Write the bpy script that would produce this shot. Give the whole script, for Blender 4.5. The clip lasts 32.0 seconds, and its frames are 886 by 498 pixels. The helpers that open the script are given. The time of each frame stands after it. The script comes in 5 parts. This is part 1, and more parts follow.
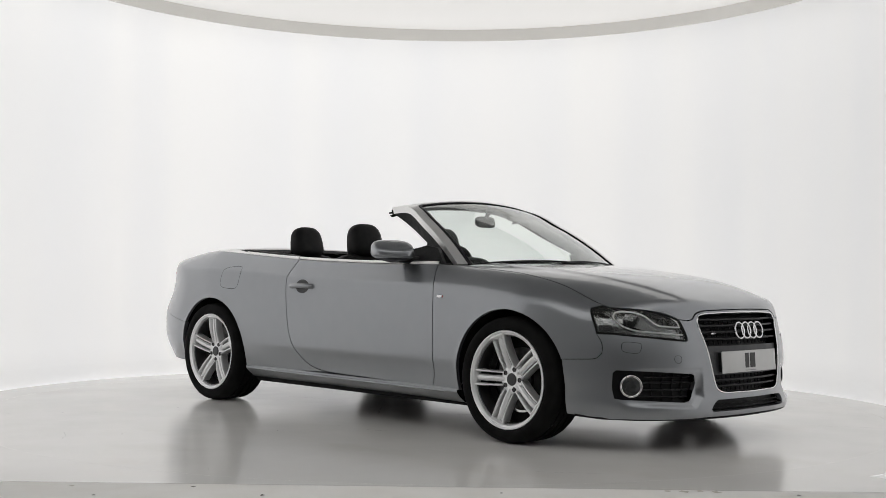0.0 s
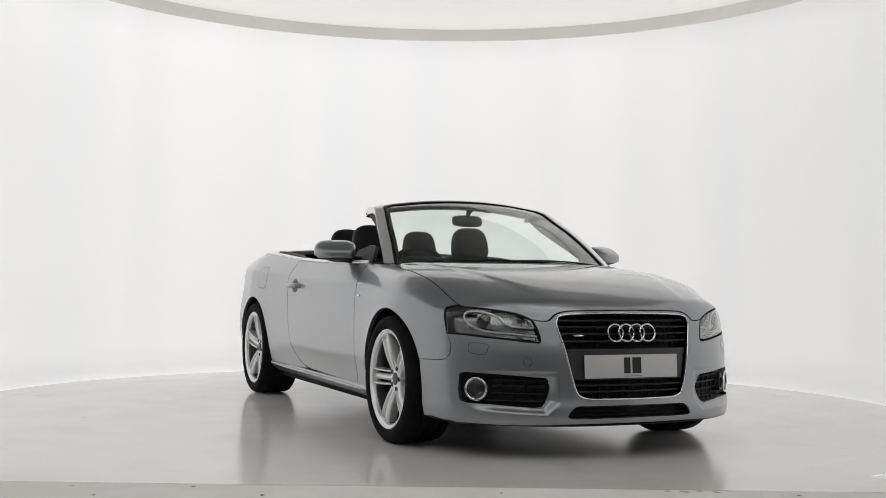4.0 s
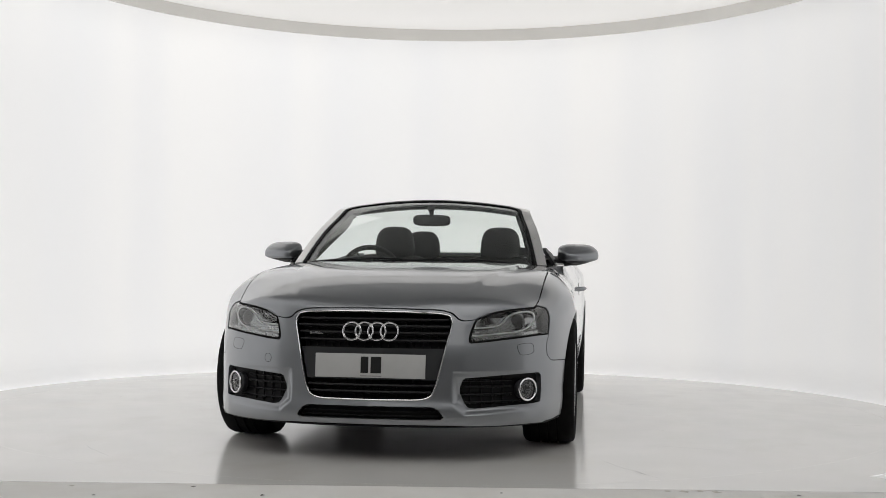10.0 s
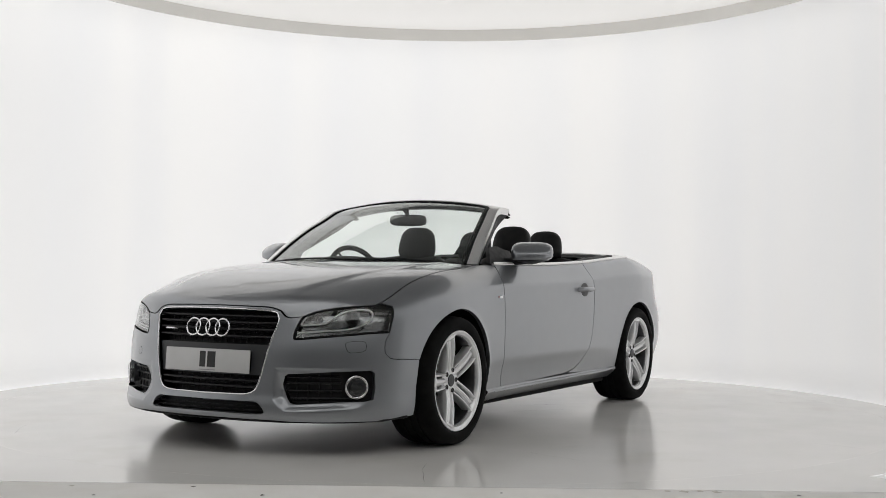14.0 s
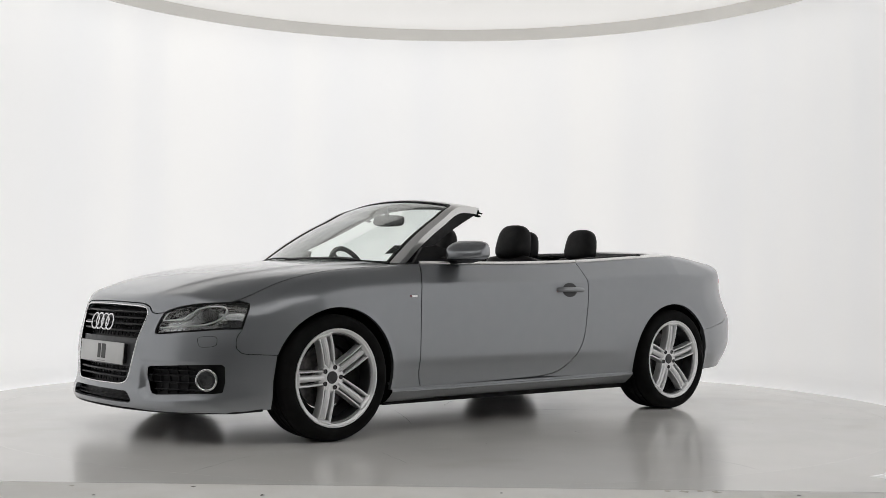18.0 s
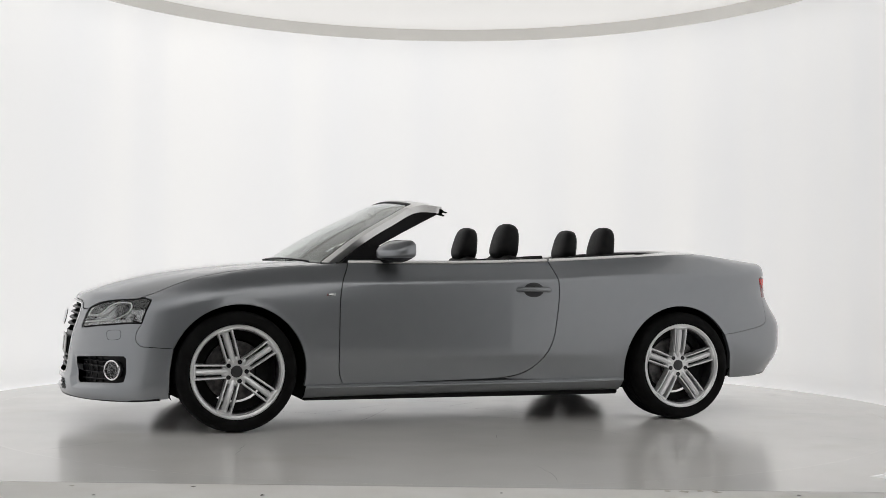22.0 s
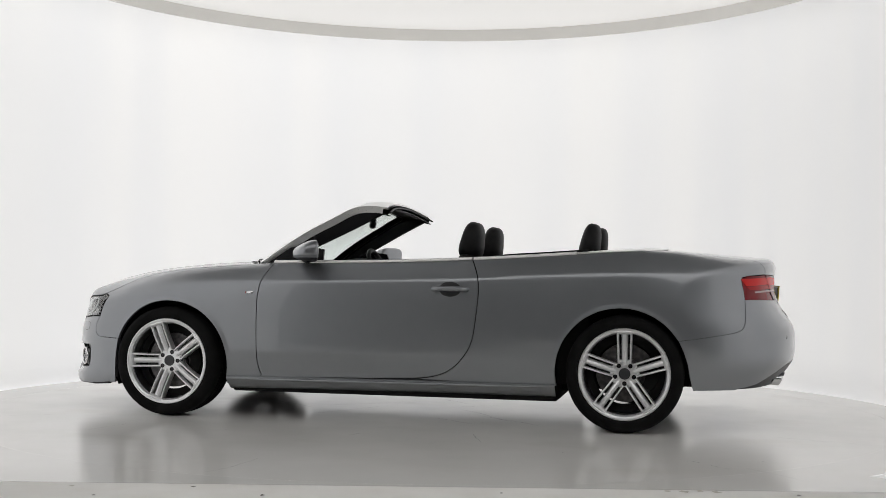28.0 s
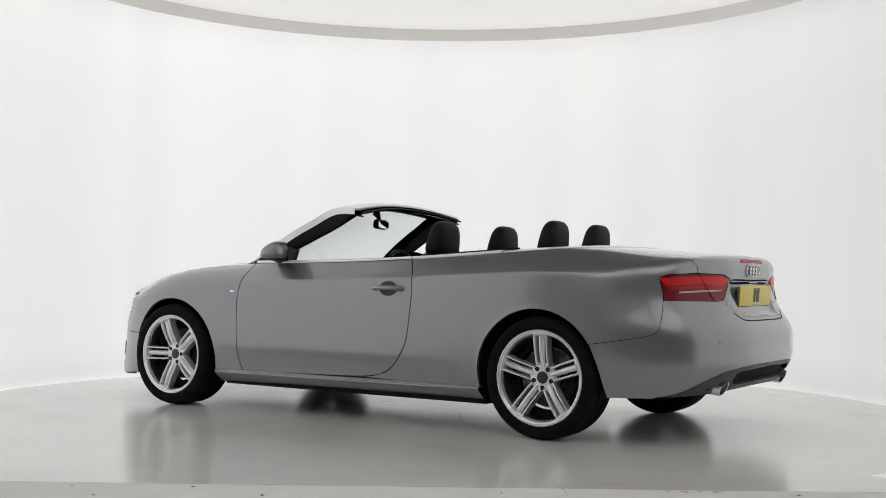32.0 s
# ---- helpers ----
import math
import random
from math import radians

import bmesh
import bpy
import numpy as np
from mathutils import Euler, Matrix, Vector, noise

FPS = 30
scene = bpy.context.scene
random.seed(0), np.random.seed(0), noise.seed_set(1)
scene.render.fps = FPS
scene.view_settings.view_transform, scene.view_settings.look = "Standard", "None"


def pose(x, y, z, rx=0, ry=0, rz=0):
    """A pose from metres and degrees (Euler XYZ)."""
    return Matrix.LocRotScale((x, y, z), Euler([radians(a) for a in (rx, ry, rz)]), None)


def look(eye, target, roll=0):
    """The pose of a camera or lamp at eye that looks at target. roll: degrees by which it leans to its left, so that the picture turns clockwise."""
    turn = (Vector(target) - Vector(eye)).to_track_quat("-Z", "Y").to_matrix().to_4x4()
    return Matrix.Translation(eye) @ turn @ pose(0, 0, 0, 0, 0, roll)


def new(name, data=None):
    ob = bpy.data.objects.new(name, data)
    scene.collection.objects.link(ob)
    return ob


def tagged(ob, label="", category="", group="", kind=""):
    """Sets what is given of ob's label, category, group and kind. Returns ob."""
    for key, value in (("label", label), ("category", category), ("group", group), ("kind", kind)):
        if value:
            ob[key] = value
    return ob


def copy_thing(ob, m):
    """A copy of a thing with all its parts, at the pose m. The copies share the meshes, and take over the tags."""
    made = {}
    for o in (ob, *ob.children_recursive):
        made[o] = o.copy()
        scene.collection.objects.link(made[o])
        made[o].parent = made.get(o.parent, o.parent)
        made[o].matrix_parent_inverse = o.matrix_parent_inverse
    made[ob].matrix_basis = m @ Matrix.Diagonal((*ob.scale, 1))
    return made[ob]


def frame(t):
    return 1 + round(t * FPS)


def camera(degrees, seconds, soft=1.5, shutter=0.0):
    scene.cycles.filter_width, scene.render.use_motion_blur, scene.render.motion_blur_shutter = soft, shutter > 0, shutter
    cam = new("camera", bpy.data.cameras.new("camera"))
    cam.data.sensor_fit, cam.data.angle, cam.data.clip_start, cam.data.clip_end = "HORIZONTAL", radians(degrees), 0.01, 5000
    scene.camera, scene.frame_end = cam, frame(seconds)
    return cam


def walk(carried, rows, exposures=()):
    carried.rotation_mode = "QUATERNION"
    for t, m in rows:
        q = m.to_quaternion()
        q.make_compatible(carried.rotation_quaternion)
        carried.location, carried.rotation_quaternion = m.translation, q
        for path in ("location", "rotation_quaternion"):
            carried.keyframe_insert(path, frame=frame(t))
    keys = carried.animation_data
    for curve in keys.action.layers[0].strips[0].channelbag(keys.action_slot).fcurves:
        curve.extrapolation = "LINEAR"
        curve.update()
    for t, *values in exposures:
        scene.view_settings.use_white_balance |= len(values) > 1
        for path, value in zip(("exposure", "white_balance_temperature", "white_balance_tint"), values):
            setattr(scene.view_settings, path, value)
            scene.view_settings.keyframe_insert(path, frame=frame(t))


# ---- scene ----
# ---------------------------------------------------------------- camera
EYE = (0.0527, -7.79, 0.8657)
TILT = 1.332
cam = camera(41.236, 32.0, soft=0.6)
AIM = look(EYE, (EYE[0], EYE[1] + math.cos(radians(TILT)), EYE[2] + math.sin(radians(TILT))), 0.735)
walk(cam, [(0.0, AIM), (32.0, AIM)], exposures=[(0.0, 0.0), (32.0, 0.0)])

# ---------------------------------------------------------------- world and light
world = bpy.data.worlds.new("world")
scene.world = world
world.use_nodes = True
world.node_tree.nodes["Background"].inputs[0].default_value = (1, 1, 1, 1)
world.node_tree.nodes["Background"].inputs[1].default_value = 0.0
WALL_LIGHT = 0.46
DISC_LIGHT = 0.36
ROOM_FILL = 1.0


# ---------------------------------------------------------------- materials
def material(name, color, rough=0.5, metal=0.0, **more):
    m = bpy.data.materials.new(name)
    m.use_nodes = True
    b = m.node_tree.nodes["Principled BSDF"]
    b.inputs["Base Color"].default_value = (*color, 1)
    b.inputs["Roughness"].default_value = rough
    b.inputs["Metallic"].default_value = metal
    for key, value in more.items():
        b.inputs[key.replace("_", " ").title().replace("Ior", "IOR")].default_value = value
    return m


def noise_node(m, scale, detail=4.0, stretch=(1, 1, 1)):
    n = m.node_tree.nodes
    tc, mp, tex = n.new("ShaderNodeTexCoord"), n.new("ShaderNodeMapping"), n.new("ShaderNodeTexNoise")
    mp.inputs["Scale"].default_value = stretch
    tex.inputs["Scale"].default_value, tex.inputs["Detail"].default_value = scale, detail
    m.node_tree.links.new(tc.outputs["Object"], mp.inputs[0])
    m.node_tree.links.new(mp.outputs[0], tex.inputs["Vector"])
    return tex


def ramp(m, source, stops):
    r = m.node_tree.nodes.new("ShaderNodeValToRGB")
    while len(r.color_ramp.elements) < len(stops):
        r.color_ramp.elements.new(0.5)
    for e, (p, c) in zip(r.color_ramp.elements, stops):
        e.position, e.color = p, (*c, 1)
    m.node_tree.links.new(source, r.inputs[0])
    return r


def vary_color(m, scale, low, high, detail=4.0, stretch=(1, 1, 1), span=(0.35, 0.65)):
    tex = noise_node(m, scale, detail, stretch)
    r = ramp(m, tex.outputs["Fac"], [(span[0], low), (span[1], high)])
    m.node_tree.links.new(r.outputs[0], m.node_tree.nodes["Principled BSDF"].inputs["Base Color"])
    return m


def vary_rough(m, scale, low, high, stretch=(1, 1, 1)):
    tex = noise_node(m, scale, 4.0, stretch)
    r = ramp(m, tex.outputs["Fac"], [(0.3, (low,) * 3), (0.7, (high,) * 3)])
    m.node_tree.links.new(r.outputs[0], m.node_tree.nodes["Principled BSDF"].inputs["Roughness"])
    return m


def relief(m, scale, strength, distance, stretch=(1, 1, 1), detail=3.0):
    tex = noise_node(m, scale, detail, stretch)
    b = m.node_tree.nodes.new("ShaderNodeBump")
    b.inputs["Strength"].default_value, b.inputs["Distance"].default_value = strength, distance
    m.node_tree.links.new(tex.outputs["Fac"], b.inputs["Height"])
    m.node_tree.links.new(b.outputs[0], m.node_tree.nodes["Principled BSDF"].inputs["Normal"])
    return m


def glow(name, color, strength):
    m = bpy.data.materials.new(name)
    m.use_nodes = True
    b = m.node_tree.nodes["Principled BSDF"]
    b.inputs["Base Color"].default_value = (*color, 1)
    b.inputs["Emission Color"].default_value = (*color, 1)
    b.inputs["Emission Strength"].default_value = strength
    return m


PAINT = material("grey_metallic_paint", (0.272, 0.283, 0.300), 0.36, 0.85, coat_weight=1.0, coat_roughness=0.03)
vary_color(PAINT, 12.0, (0.266, 0.277, 0.294), (0.278, 0.289, 0.306), 1.0, span=(0.1, 0.9))
CHROME = material("chrome", (0.78, 0.78, 0.79), 0.12, 1.0)
ALU = vary_rough(material("satin_aluminium", (0.90, 0.895, 0.885), 0.3, 0.85), 40.0, 0.27, 0.35, (1, 8, 8))
SILVER = vary_rough(material("silver_wheel_lacquer", (0.78, 0.785, 0.79), 0.30, 0.65), 8.0, 0.29, 0.32)
# darker copy of the wheel silver: shade inside the barrel put into its colour
BARREL_SHADED = vary_rough(material("wheel_barrel_shaded_silver", (0.20, 0.20, 0.205), 0.35, 0.9), 25.0, 0.3, 0.4)
BLACK = vary_rough(material("black_plastic", (0.006, 0.006, 0.007), 0.5, specular_ior_level=0.2), 30.0, 0.38, 0.55)
GLOSS_BLACK = material("gloss_black_plastic", (0.008, 0.008, 0.009), 0.12)
GREY_PLASTIC = vary_rough(material("dark_grey_plastic", (0.032, 0.033, 0.036), 0.4), 30.0, 0.34, 0.48)
RUBBER = relief(vary_color(material("tyre_rubber", (0.006, 0.006, 0.006), 0.8, specular_ior_level=0.12), 14.0, (0.004, 0.004, 0.004), (0.008, 0.008, 0.008)), 60.0, 0.25, 0.004)
CLOTH = relief(vary_color(material("black_leather", (0.008, 0.008, 0.009), 0.55, specular_ior_level=0.25), 25.0, (0.006, 0.006, 0.007), (0.011, 0.0105, 0.0105)), 220.0, 0.35, 0.002)
CANVAS = relief(vary_color(material("black_canvas", (0.012, 0.012, 0.012), 0.85, specular_ior_level=0.2), 60.0, (0.009, 0.009, 0.009), (0.017, 0.017, 0.018)), 500.0, 0.4, 0.002)
IRON = vary_color(material("cast_iron", (0.10, 0.10, 0.10), 0.4, 0.8), 40.0, (0.07, 0.07, 0.07), (0.14, 0.13, 0.13))
UNDER = vary_color(material("underbody", (0.01, 0.01, 0.01), 0.8, specular_ior_level=0.15), 8.0, (0.006, 0.006, 0.006), (0.014, 0.014, 0.0135))
PLATE_WHITE = vary_color(material("white_plate", (0.52, 0.52, 0.515), 0.35), 6.0, (0.50, 0.50, 0.495), (0.55, 0.55, 0.545))
PLATE_YELLOW = vary_color(material("yellow_plate", (0.72, 0.58, 0.10), 0.35), 6.0, (0.70, 0.56, 0.09), (0.75, 0.61, 0.12))
INK = material("black_ink", (0.01, 0.01, 0.01), 0.4)
SLAT = material("grille_plastic", (0.007, 0.007, 0.008), 0.3, specular_ior_level=0.25)
GREY_INK = material("grey_ink", (0.28, 0.28, 0.28), 0.4)
RED_INK = material("red_enamel", (0.22, 0.02, 0.02), 0.3)
SKIN_WHITE = material("lamp_white", (0.86, 0.865, 0.87), 0.3)
LAMP_INNER = vary_rough(material("lamp_reflector", (0.30, 0.303, 0.306), 0.15, 1.0), 20.0, 0.12, 0.22)
LAMP_DARK = material("lamp_grey_housing", (0.30, 0.303, 0.306), 0.16, 1.0)
MIRROR = material("mirror_glass", (0.85, 0.87, 0.88), 0.02, 1.0)


def glass(name, color, rough=0.0, ior=1.45):
    return material(name, color, rough, 0.0, transmission_weight=1.0, ior=ior)


CLEAR = glass("clear_lens", (0.97, 0.98, 0.98))
TINT = glass("tinted_windscreen", (0.90, 0.965, 0.93))
RED = material("red_lens", (0.36, 0.006, 0.008), 0.2, 0.0, specular_ior_level=0.35)
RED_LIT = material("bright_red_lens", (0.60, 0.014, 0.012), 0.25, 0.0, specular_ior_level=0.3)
REVERSE = material("reversing_lens", (0.50, 0.38, 0.38), 0.2)
DARK_RED = material("dark_red_lens", (0.18, 0.004, 0.008), 0.15, 0.0, specular_ior_level=0.35)

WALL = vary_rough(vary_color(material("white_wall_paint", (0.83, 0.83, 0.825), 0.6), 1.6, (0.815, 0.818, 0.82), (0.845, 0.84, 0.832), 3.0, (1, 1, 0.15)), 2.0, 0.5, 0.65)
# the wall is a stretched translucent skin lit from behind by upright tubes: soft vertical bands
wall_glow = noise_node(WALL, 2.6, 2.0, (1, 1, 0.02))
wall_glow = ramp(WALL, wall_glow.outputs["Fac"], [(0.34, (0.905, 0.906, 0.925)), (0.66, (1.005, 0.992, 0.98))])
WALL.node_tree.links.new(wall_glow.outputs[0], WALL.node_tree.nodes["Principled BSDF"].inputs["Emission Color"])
# fall of light towards the mouth, put into the glow strength
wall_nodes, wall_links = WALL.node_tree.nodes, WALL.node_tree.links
wall_axis, wall_depth_light = wall_nodes.new("ShaderNodeSeparateXYZ"), wall_nodes.new("ShaderNodeMapRange")
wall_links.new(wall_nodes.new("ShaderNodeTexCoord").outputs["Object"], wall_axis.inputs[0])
wall_links.new(wall_axis.outputs["Y"], wall_depth_light.inputs["Value"])
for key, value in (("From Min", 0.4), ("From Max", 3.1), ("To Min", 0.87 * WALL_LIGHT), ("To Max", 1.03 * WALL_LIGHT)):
    wall_depth_light.inputs[key].default_value = value
# shade along the wall's foot, put into the glow as a fade
wall_foot_shade, wall_power = wall_nodes.new("ShaderNodeMapRange"), wall_nodes.new("ShaderNodeMath")
wall_foot_shade.interpolation_type, wall_power.operation = "SMOOTHSTEP", "MULTIPLY"
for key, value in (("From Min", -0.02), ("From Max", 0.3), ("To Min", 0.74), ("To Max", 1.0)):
    wall_foot_shade.inputs[key].default_value = value
wall_links.new(wall_axis.outputs["Z"], wall_foot_shade.inputs["Value"])
wall_links.new(wall_foot_shade.outputs["Result"], wall_power.inputs[0])
# stronger light on the left than the right, put into the glow
wall_side_light, wall_both = wall_nodes.new("ShaderNodeMapRange"), wall_nodes.new("ShaderNodeMath")
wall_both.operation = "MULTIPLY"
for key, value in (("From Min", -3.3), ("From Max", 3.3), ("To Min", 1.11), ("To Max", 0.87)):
    wall_side_light.inputs[key].default_value = value
wall_links.new(wall_axis.outputs["X"], wall_side_light.inputs["Value"])
wall_links.new(wall_side_light.outputs["Result"], wall_both.inputs[0])
wall_links.new(wall_depth_light.outputs["Result"], wall_both.inputs[1])
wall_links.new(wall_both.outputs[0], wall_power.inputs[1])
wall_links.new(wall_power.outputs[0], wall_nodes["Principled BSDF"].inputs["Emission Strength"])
PLASTER = vary_color(material("white_plaster", (0.8, 0.8, 0.79), 0.7), 2.0, (0.78, 0.78, 0.77), (0.82, 0.82, 0.81))
CEIL = vary_color(material("ceiling_glow_paint", (0.72, 0.71, 0.695), 0.7), 2.0, (0.70, 0.69, 0.675), (0.735, 0.725, 0.71))
# glow added to the ceiling's colour, to lift its brightness and the floor's
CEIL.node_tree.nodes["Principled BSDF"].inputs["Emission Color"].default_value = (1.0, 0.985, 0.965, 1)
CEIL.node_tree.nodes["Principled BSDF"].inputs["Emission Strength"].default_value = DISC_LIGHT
# unseen core of the ceiling, darkened to be mirrored in the car's paint
CEIL_CORE = vary_color(material("ceiling_core_dark", (0.34, 0.34, 0.337), 0.7), 2.0, (0.325, 0.325, 0.322), (0.355, 0.355, 0.352))
FASCIA = vary_color(material("ring_fascia", (0.90, 0.885, 0.85), 0.6), 2.0, (0.88, 0.865, 0.83), (0.92, 0.905, 0.87))
FLOOR = vary_rough(vary_color(material("white_epoxy", (0.83, 0.815, 0.785), 0.16, ior=1.58), 1.3, (0.81, 0.793, 0.76), (0.85, 0.838, 0.815), 6.0, span=(0.2, 0.8)), 2.0, 0.13, 0.20)
# brown dirt ground into the deck in streaks
dirt = ramp(FLOOR, noise_node(FLOOR, 1.1, 7.0, (1, 1.5, 1)).outputs["Fac"], [(0.58, (0, 0, 0)), (0.95, (0.6, 0.6, 0.6))])
dirty = FLOOR.node_tree.nodes.new("ShaderNodeMix")
dirty.data_type = "RGBA"
dirty.inputs["B"].default_value = (0.56, 0.50, 0.42, 1)
base_socket = FLOOR.node_tree.nodes["Principled BSDF"].inputs["Base Color"]
FLOOR.node_tree.links.new(dirt.outputs[0], dirty.inputs["Factor"])
FLOOR.node_tree.links.new(base_socket.links[0].from_socket, dirty.inputs["A"])
FLOOR.node_tree.links.new(dirty.outputs["Result"], base_socket)
CONCRETE = relief(vary_rough(vary_color(material("matt_floor", (0.88, 0.865, 0.83), 0.65), 3.0, (0.84, 0.82, 0.78), (0.91, 0.90, 0.875), 8.0), 4.0, 0.55, 0.75), 40.0, 0.2, 0.004)
HALL = vary_color(material("hall_wall", (0.13, 0.13, 0.132), 0.8), 1.0, (0.12, 0.12, 0.122), (0.14, 0.14, 0.143))
HALL_SIDE = vary_color(material("hall_side_wall", (0.55, 0.55, 0.55), 0.8), 1.0, (0.53, 0.53, 0.53), (0.57, 0.57, 0.568))
DARK_FLOOR = relief(vary_color(material("hall_dark_floor", (0.07, 0.07, 0.072), 0.9), 30.0, (0.06, 0.06, 0.062), (0.08, 0.08, 0.082)), 300.0, 0.4, 0.003)
HALL_CEIL = vary_color(material("hall_ceiling", (0.12, 0.12, 0.12), 0.8), 1.0, (0.11, 0.11, 0.11), (0.13, 0.13, 0.13))
SCUFF = vary_color(material("dark_scuff", (0.10, 0.10, 0.095), 0.7), 20.0, (0.07, 0.07, 0.065), (0.2, 0.2, 0.19))
STAIN = vary_color(material("beige_stain", (0.52, 0.48, 0.40), 0.4), 5.0, (0.46, 0.42, 0.35), (0.60, 0.57, 0.51))


# ---------------------------------------------------------------- mesh helpers
def mesh_from(name, verts, faces, mats, smooth=True, normals=None, face_mats=None):
    me = bpy.data.meshes.new(name)
    me.from_pydata([tuple(v) for v in verts], [], [tuple(f) for f in faces])
    for m in mats if isinstance(mats, (list, tuple)) else [mats]:
        me.materials.append(m)
    if face_mats is not None:
        me.polygons.foreach_set("material_index", face_mats)
    me.polygons.foreach_set("use_smooth", [smooth] * len(me.polygons))
    me.update()
    if normals is not None:
        me.normals_split_custom_set_from_vertices([tuple(n) for n in normals])
    return me


def child(name, me, parent, label="", m=None):
    ob = new(name, me)
    ob.parent = parent
    if m is not None:
        ob.matrix_basis = m
    return tagged(ob, label=label)


def part(name, bm, mat, parent, label="", m=None, smooth=35.0):
    me = bpy.data.meshes.new(name)
    bm.normal_update()
    bm.to_mesh(me)
    bm.free()
    for one in mat if isinstance(mat, (list, tuple)) else [mat]:
        me.materials.append(one)
    if smooth:
        me.polygons.foreach_set("use_smooth", [True] * len(me.polygons))
        me.set_sharp_from_angle(angle=radians(smooth))
    ob = child(name, me, parent, label, m) if parent is not None else new(name, me)
    if parent is None and label:
        tagged(ob, label=label)
    return ob


def box(bm, cx, cy, cz, sx, sy, sz, bevel=0.0, m=None, seg=2):
    g = bmesh.ops.create_cube(bm, size=1.0)["verts"]
    bmesh.ops.scale(bm, vec=(sx, sy, sz), verts=g)
    if bevel:
        edges = list({e for v in g for e in v.link_edges})
        g = bmesh.ops.bevel(bm, geom=edges, offset=bevel, segments=seg, profile=0.5, affect="EDGES")["verts"]
    mat = Matrix.Translation((cx, cy, cz)) @ (m or Matrix())
    bmesh.ops.transform(bm, matrix=mat, verts=g)
    return g


def lathe(bm, profile, n=64, axis="Y", closed=False):
    """profile: (along, radius) pairs turned round the axis."""
    rings = []
    for a, r in profile:
        ring = []
        for i in range(n):
            t = 2 * math.pi * i / n
            c, s = r * math.cos(t), r * math.sin(t)
            ring.append(bm.verts.new({"Y": (c, a, s), "Z": (c, s, a), "X": (a, c, s)}[axis]))
        rings.append(ring)
    pairs = list(zip(rings, rings[1:])) + ([(rings[-1], rings[0])] if closed else [])
    for p, q in pairs:
        for i in range(n):
            j = (i + 1) % n
            bm.faces.new((p[i], p[j], q[j], q[i]))
    return rings


def cap(bm, ring, flip=False):
    bm.faces.new(ring[::-1] if flip else ring)


def tube(bm, path, radius, n=8, flat=1.0, closed=False, ends=True):
    """A tube along a list of points; flat squeezes its section along the second normal."""
    pts = [Vector(p) for p in path]
    rings, side = [], None
    for i, p in enumerate(pts):
        a = pts[i - 1] if (i or closed) else p
        b = pts[(i + 1) % len(pts)] if (i < len(pts) - 1 or closed) else p
        d = (b - a).normalized()
        if side is None:
            side = d.orthogonal().normalized() if abs(d.z) > 0.9 else d.cross(Vector((0, 0, 1))).normalized()
        side = (side - d * side.dot(d)).normalized()
        up = side.cross(d)
        r = radius[i] if isinstance(radius, (list, tuple)) else radius
        rings.append([bm.verts.new(p + side * (r * math.cos(t)) + up * (r * flat * math.sin(t))) for t in (2 * math.pi * k / n for k in range(n))])
    pairs = list(zip(rings, rings[1:])) + ([(rings[-1], rings[0])] if closed else [])
    for p, q in pairs:
        for i in range(n):
            j = (i + 1) % n
            bm.faces.new((p[i], p[j], q[j], q[i]))
    if ends and not closed:
        bm.faces.new(rings[0][::-1])
        bm.faces.new(rings[-1])
    return rings


def table(xs, ys, blur=0.0, n=1200):
    """A smooth function through the pairs, softened over the distance blur."""
    xs, ys = np.array(xs, float), np.array(ys, float)
    h, d = np.diff(xs), np.diff(ys) / np.diff(xs)
    m = np.zeros_like(xs)
    m[0], m[-1] = d[0], d[-1]
    for i in range(1, len(xs) - 1):
        m[i] = 0 if d[i - 1] * d[i] <= 0 else 2 * d[i - 1] * d[i] / (d[i - 1] + d[i])
    g = np.linspace(xs[0], xs[-1], n)
    k = np.clip(np.searchsorted(xs, g) - 1, 0, len(h) - 1)
    t = (g - xs[k]) / h[k]
    v = (2 * t**3 - 3 * t**2 + 1) * ys[k] + (t**3 - 2 * t**2 + t) * h[k] * m[k] + (3 * t**2 - 2 * t**3) * ys[k + 1] + (t**3 - t**2) * h[k] * m[k + 1]
    if blur:
        w = max(1, int(round(3 * blur / (g[1] - g[0]))))
        ker = np.exp(-0.5 * (np.arange(-w, w + 1) * (g[1] - g[0]) / blur) ** 2)
        padded = np.concatenate([v[0] - (v[1:w + 1] - v[0])[::-1], v, v[-1] + (v[-1] - v[-w - 1:-1])[::-1]])
        v = np.convolve(padded, ker / ker.sum(), "valid")
    lo, hi = (v[1] - v[0]) / (g[1] - g[0]), (v[-1] - v[-2]) / (g[1] - g[0])

    def f(x):
        return np.interp(x, g, v) + np.minimum(x - g[0], 0) * lo + np.maximum(x - g[-1], 0) * hi
    return f


def spline(pts, step=0.02, closed=False, sharp=()):
    """Points along a smooth curve through pts; indices in sharp stay corners."""
    p = np.array(pts, float)
    n, out = len(p), []
    for i in range(n if closed else n - 1):
        b, c = p[i], p[(i + 1) % n]
        a = p[i - 1] if (i or closed) else b
        d = p[(i + 2) % n] if (i + 2 < n or closed) else c
        if i in sharp:
            a = b
        if (i + 1) % n in sharp:
            d = c
        k = max(1, int(np.linalg.norm(c - b) / step + 0.5))
        l1, l2, l3 = (max(np.linalg.norm(v), 1e-6) ** 0.5 for v in (b - a, c - b, d - c))
        m1 = (c - b) if np.allclose(a, b) else l2 * ((b - a) / l1 - (c - a) / (l1 + l2) + (c - b) / l2)
        m2 = (c - b) if np.allclose(c, d) else l2 * ((c - b) / l2 - (d - b) / (l2 + l3) + (d - c) / l3)
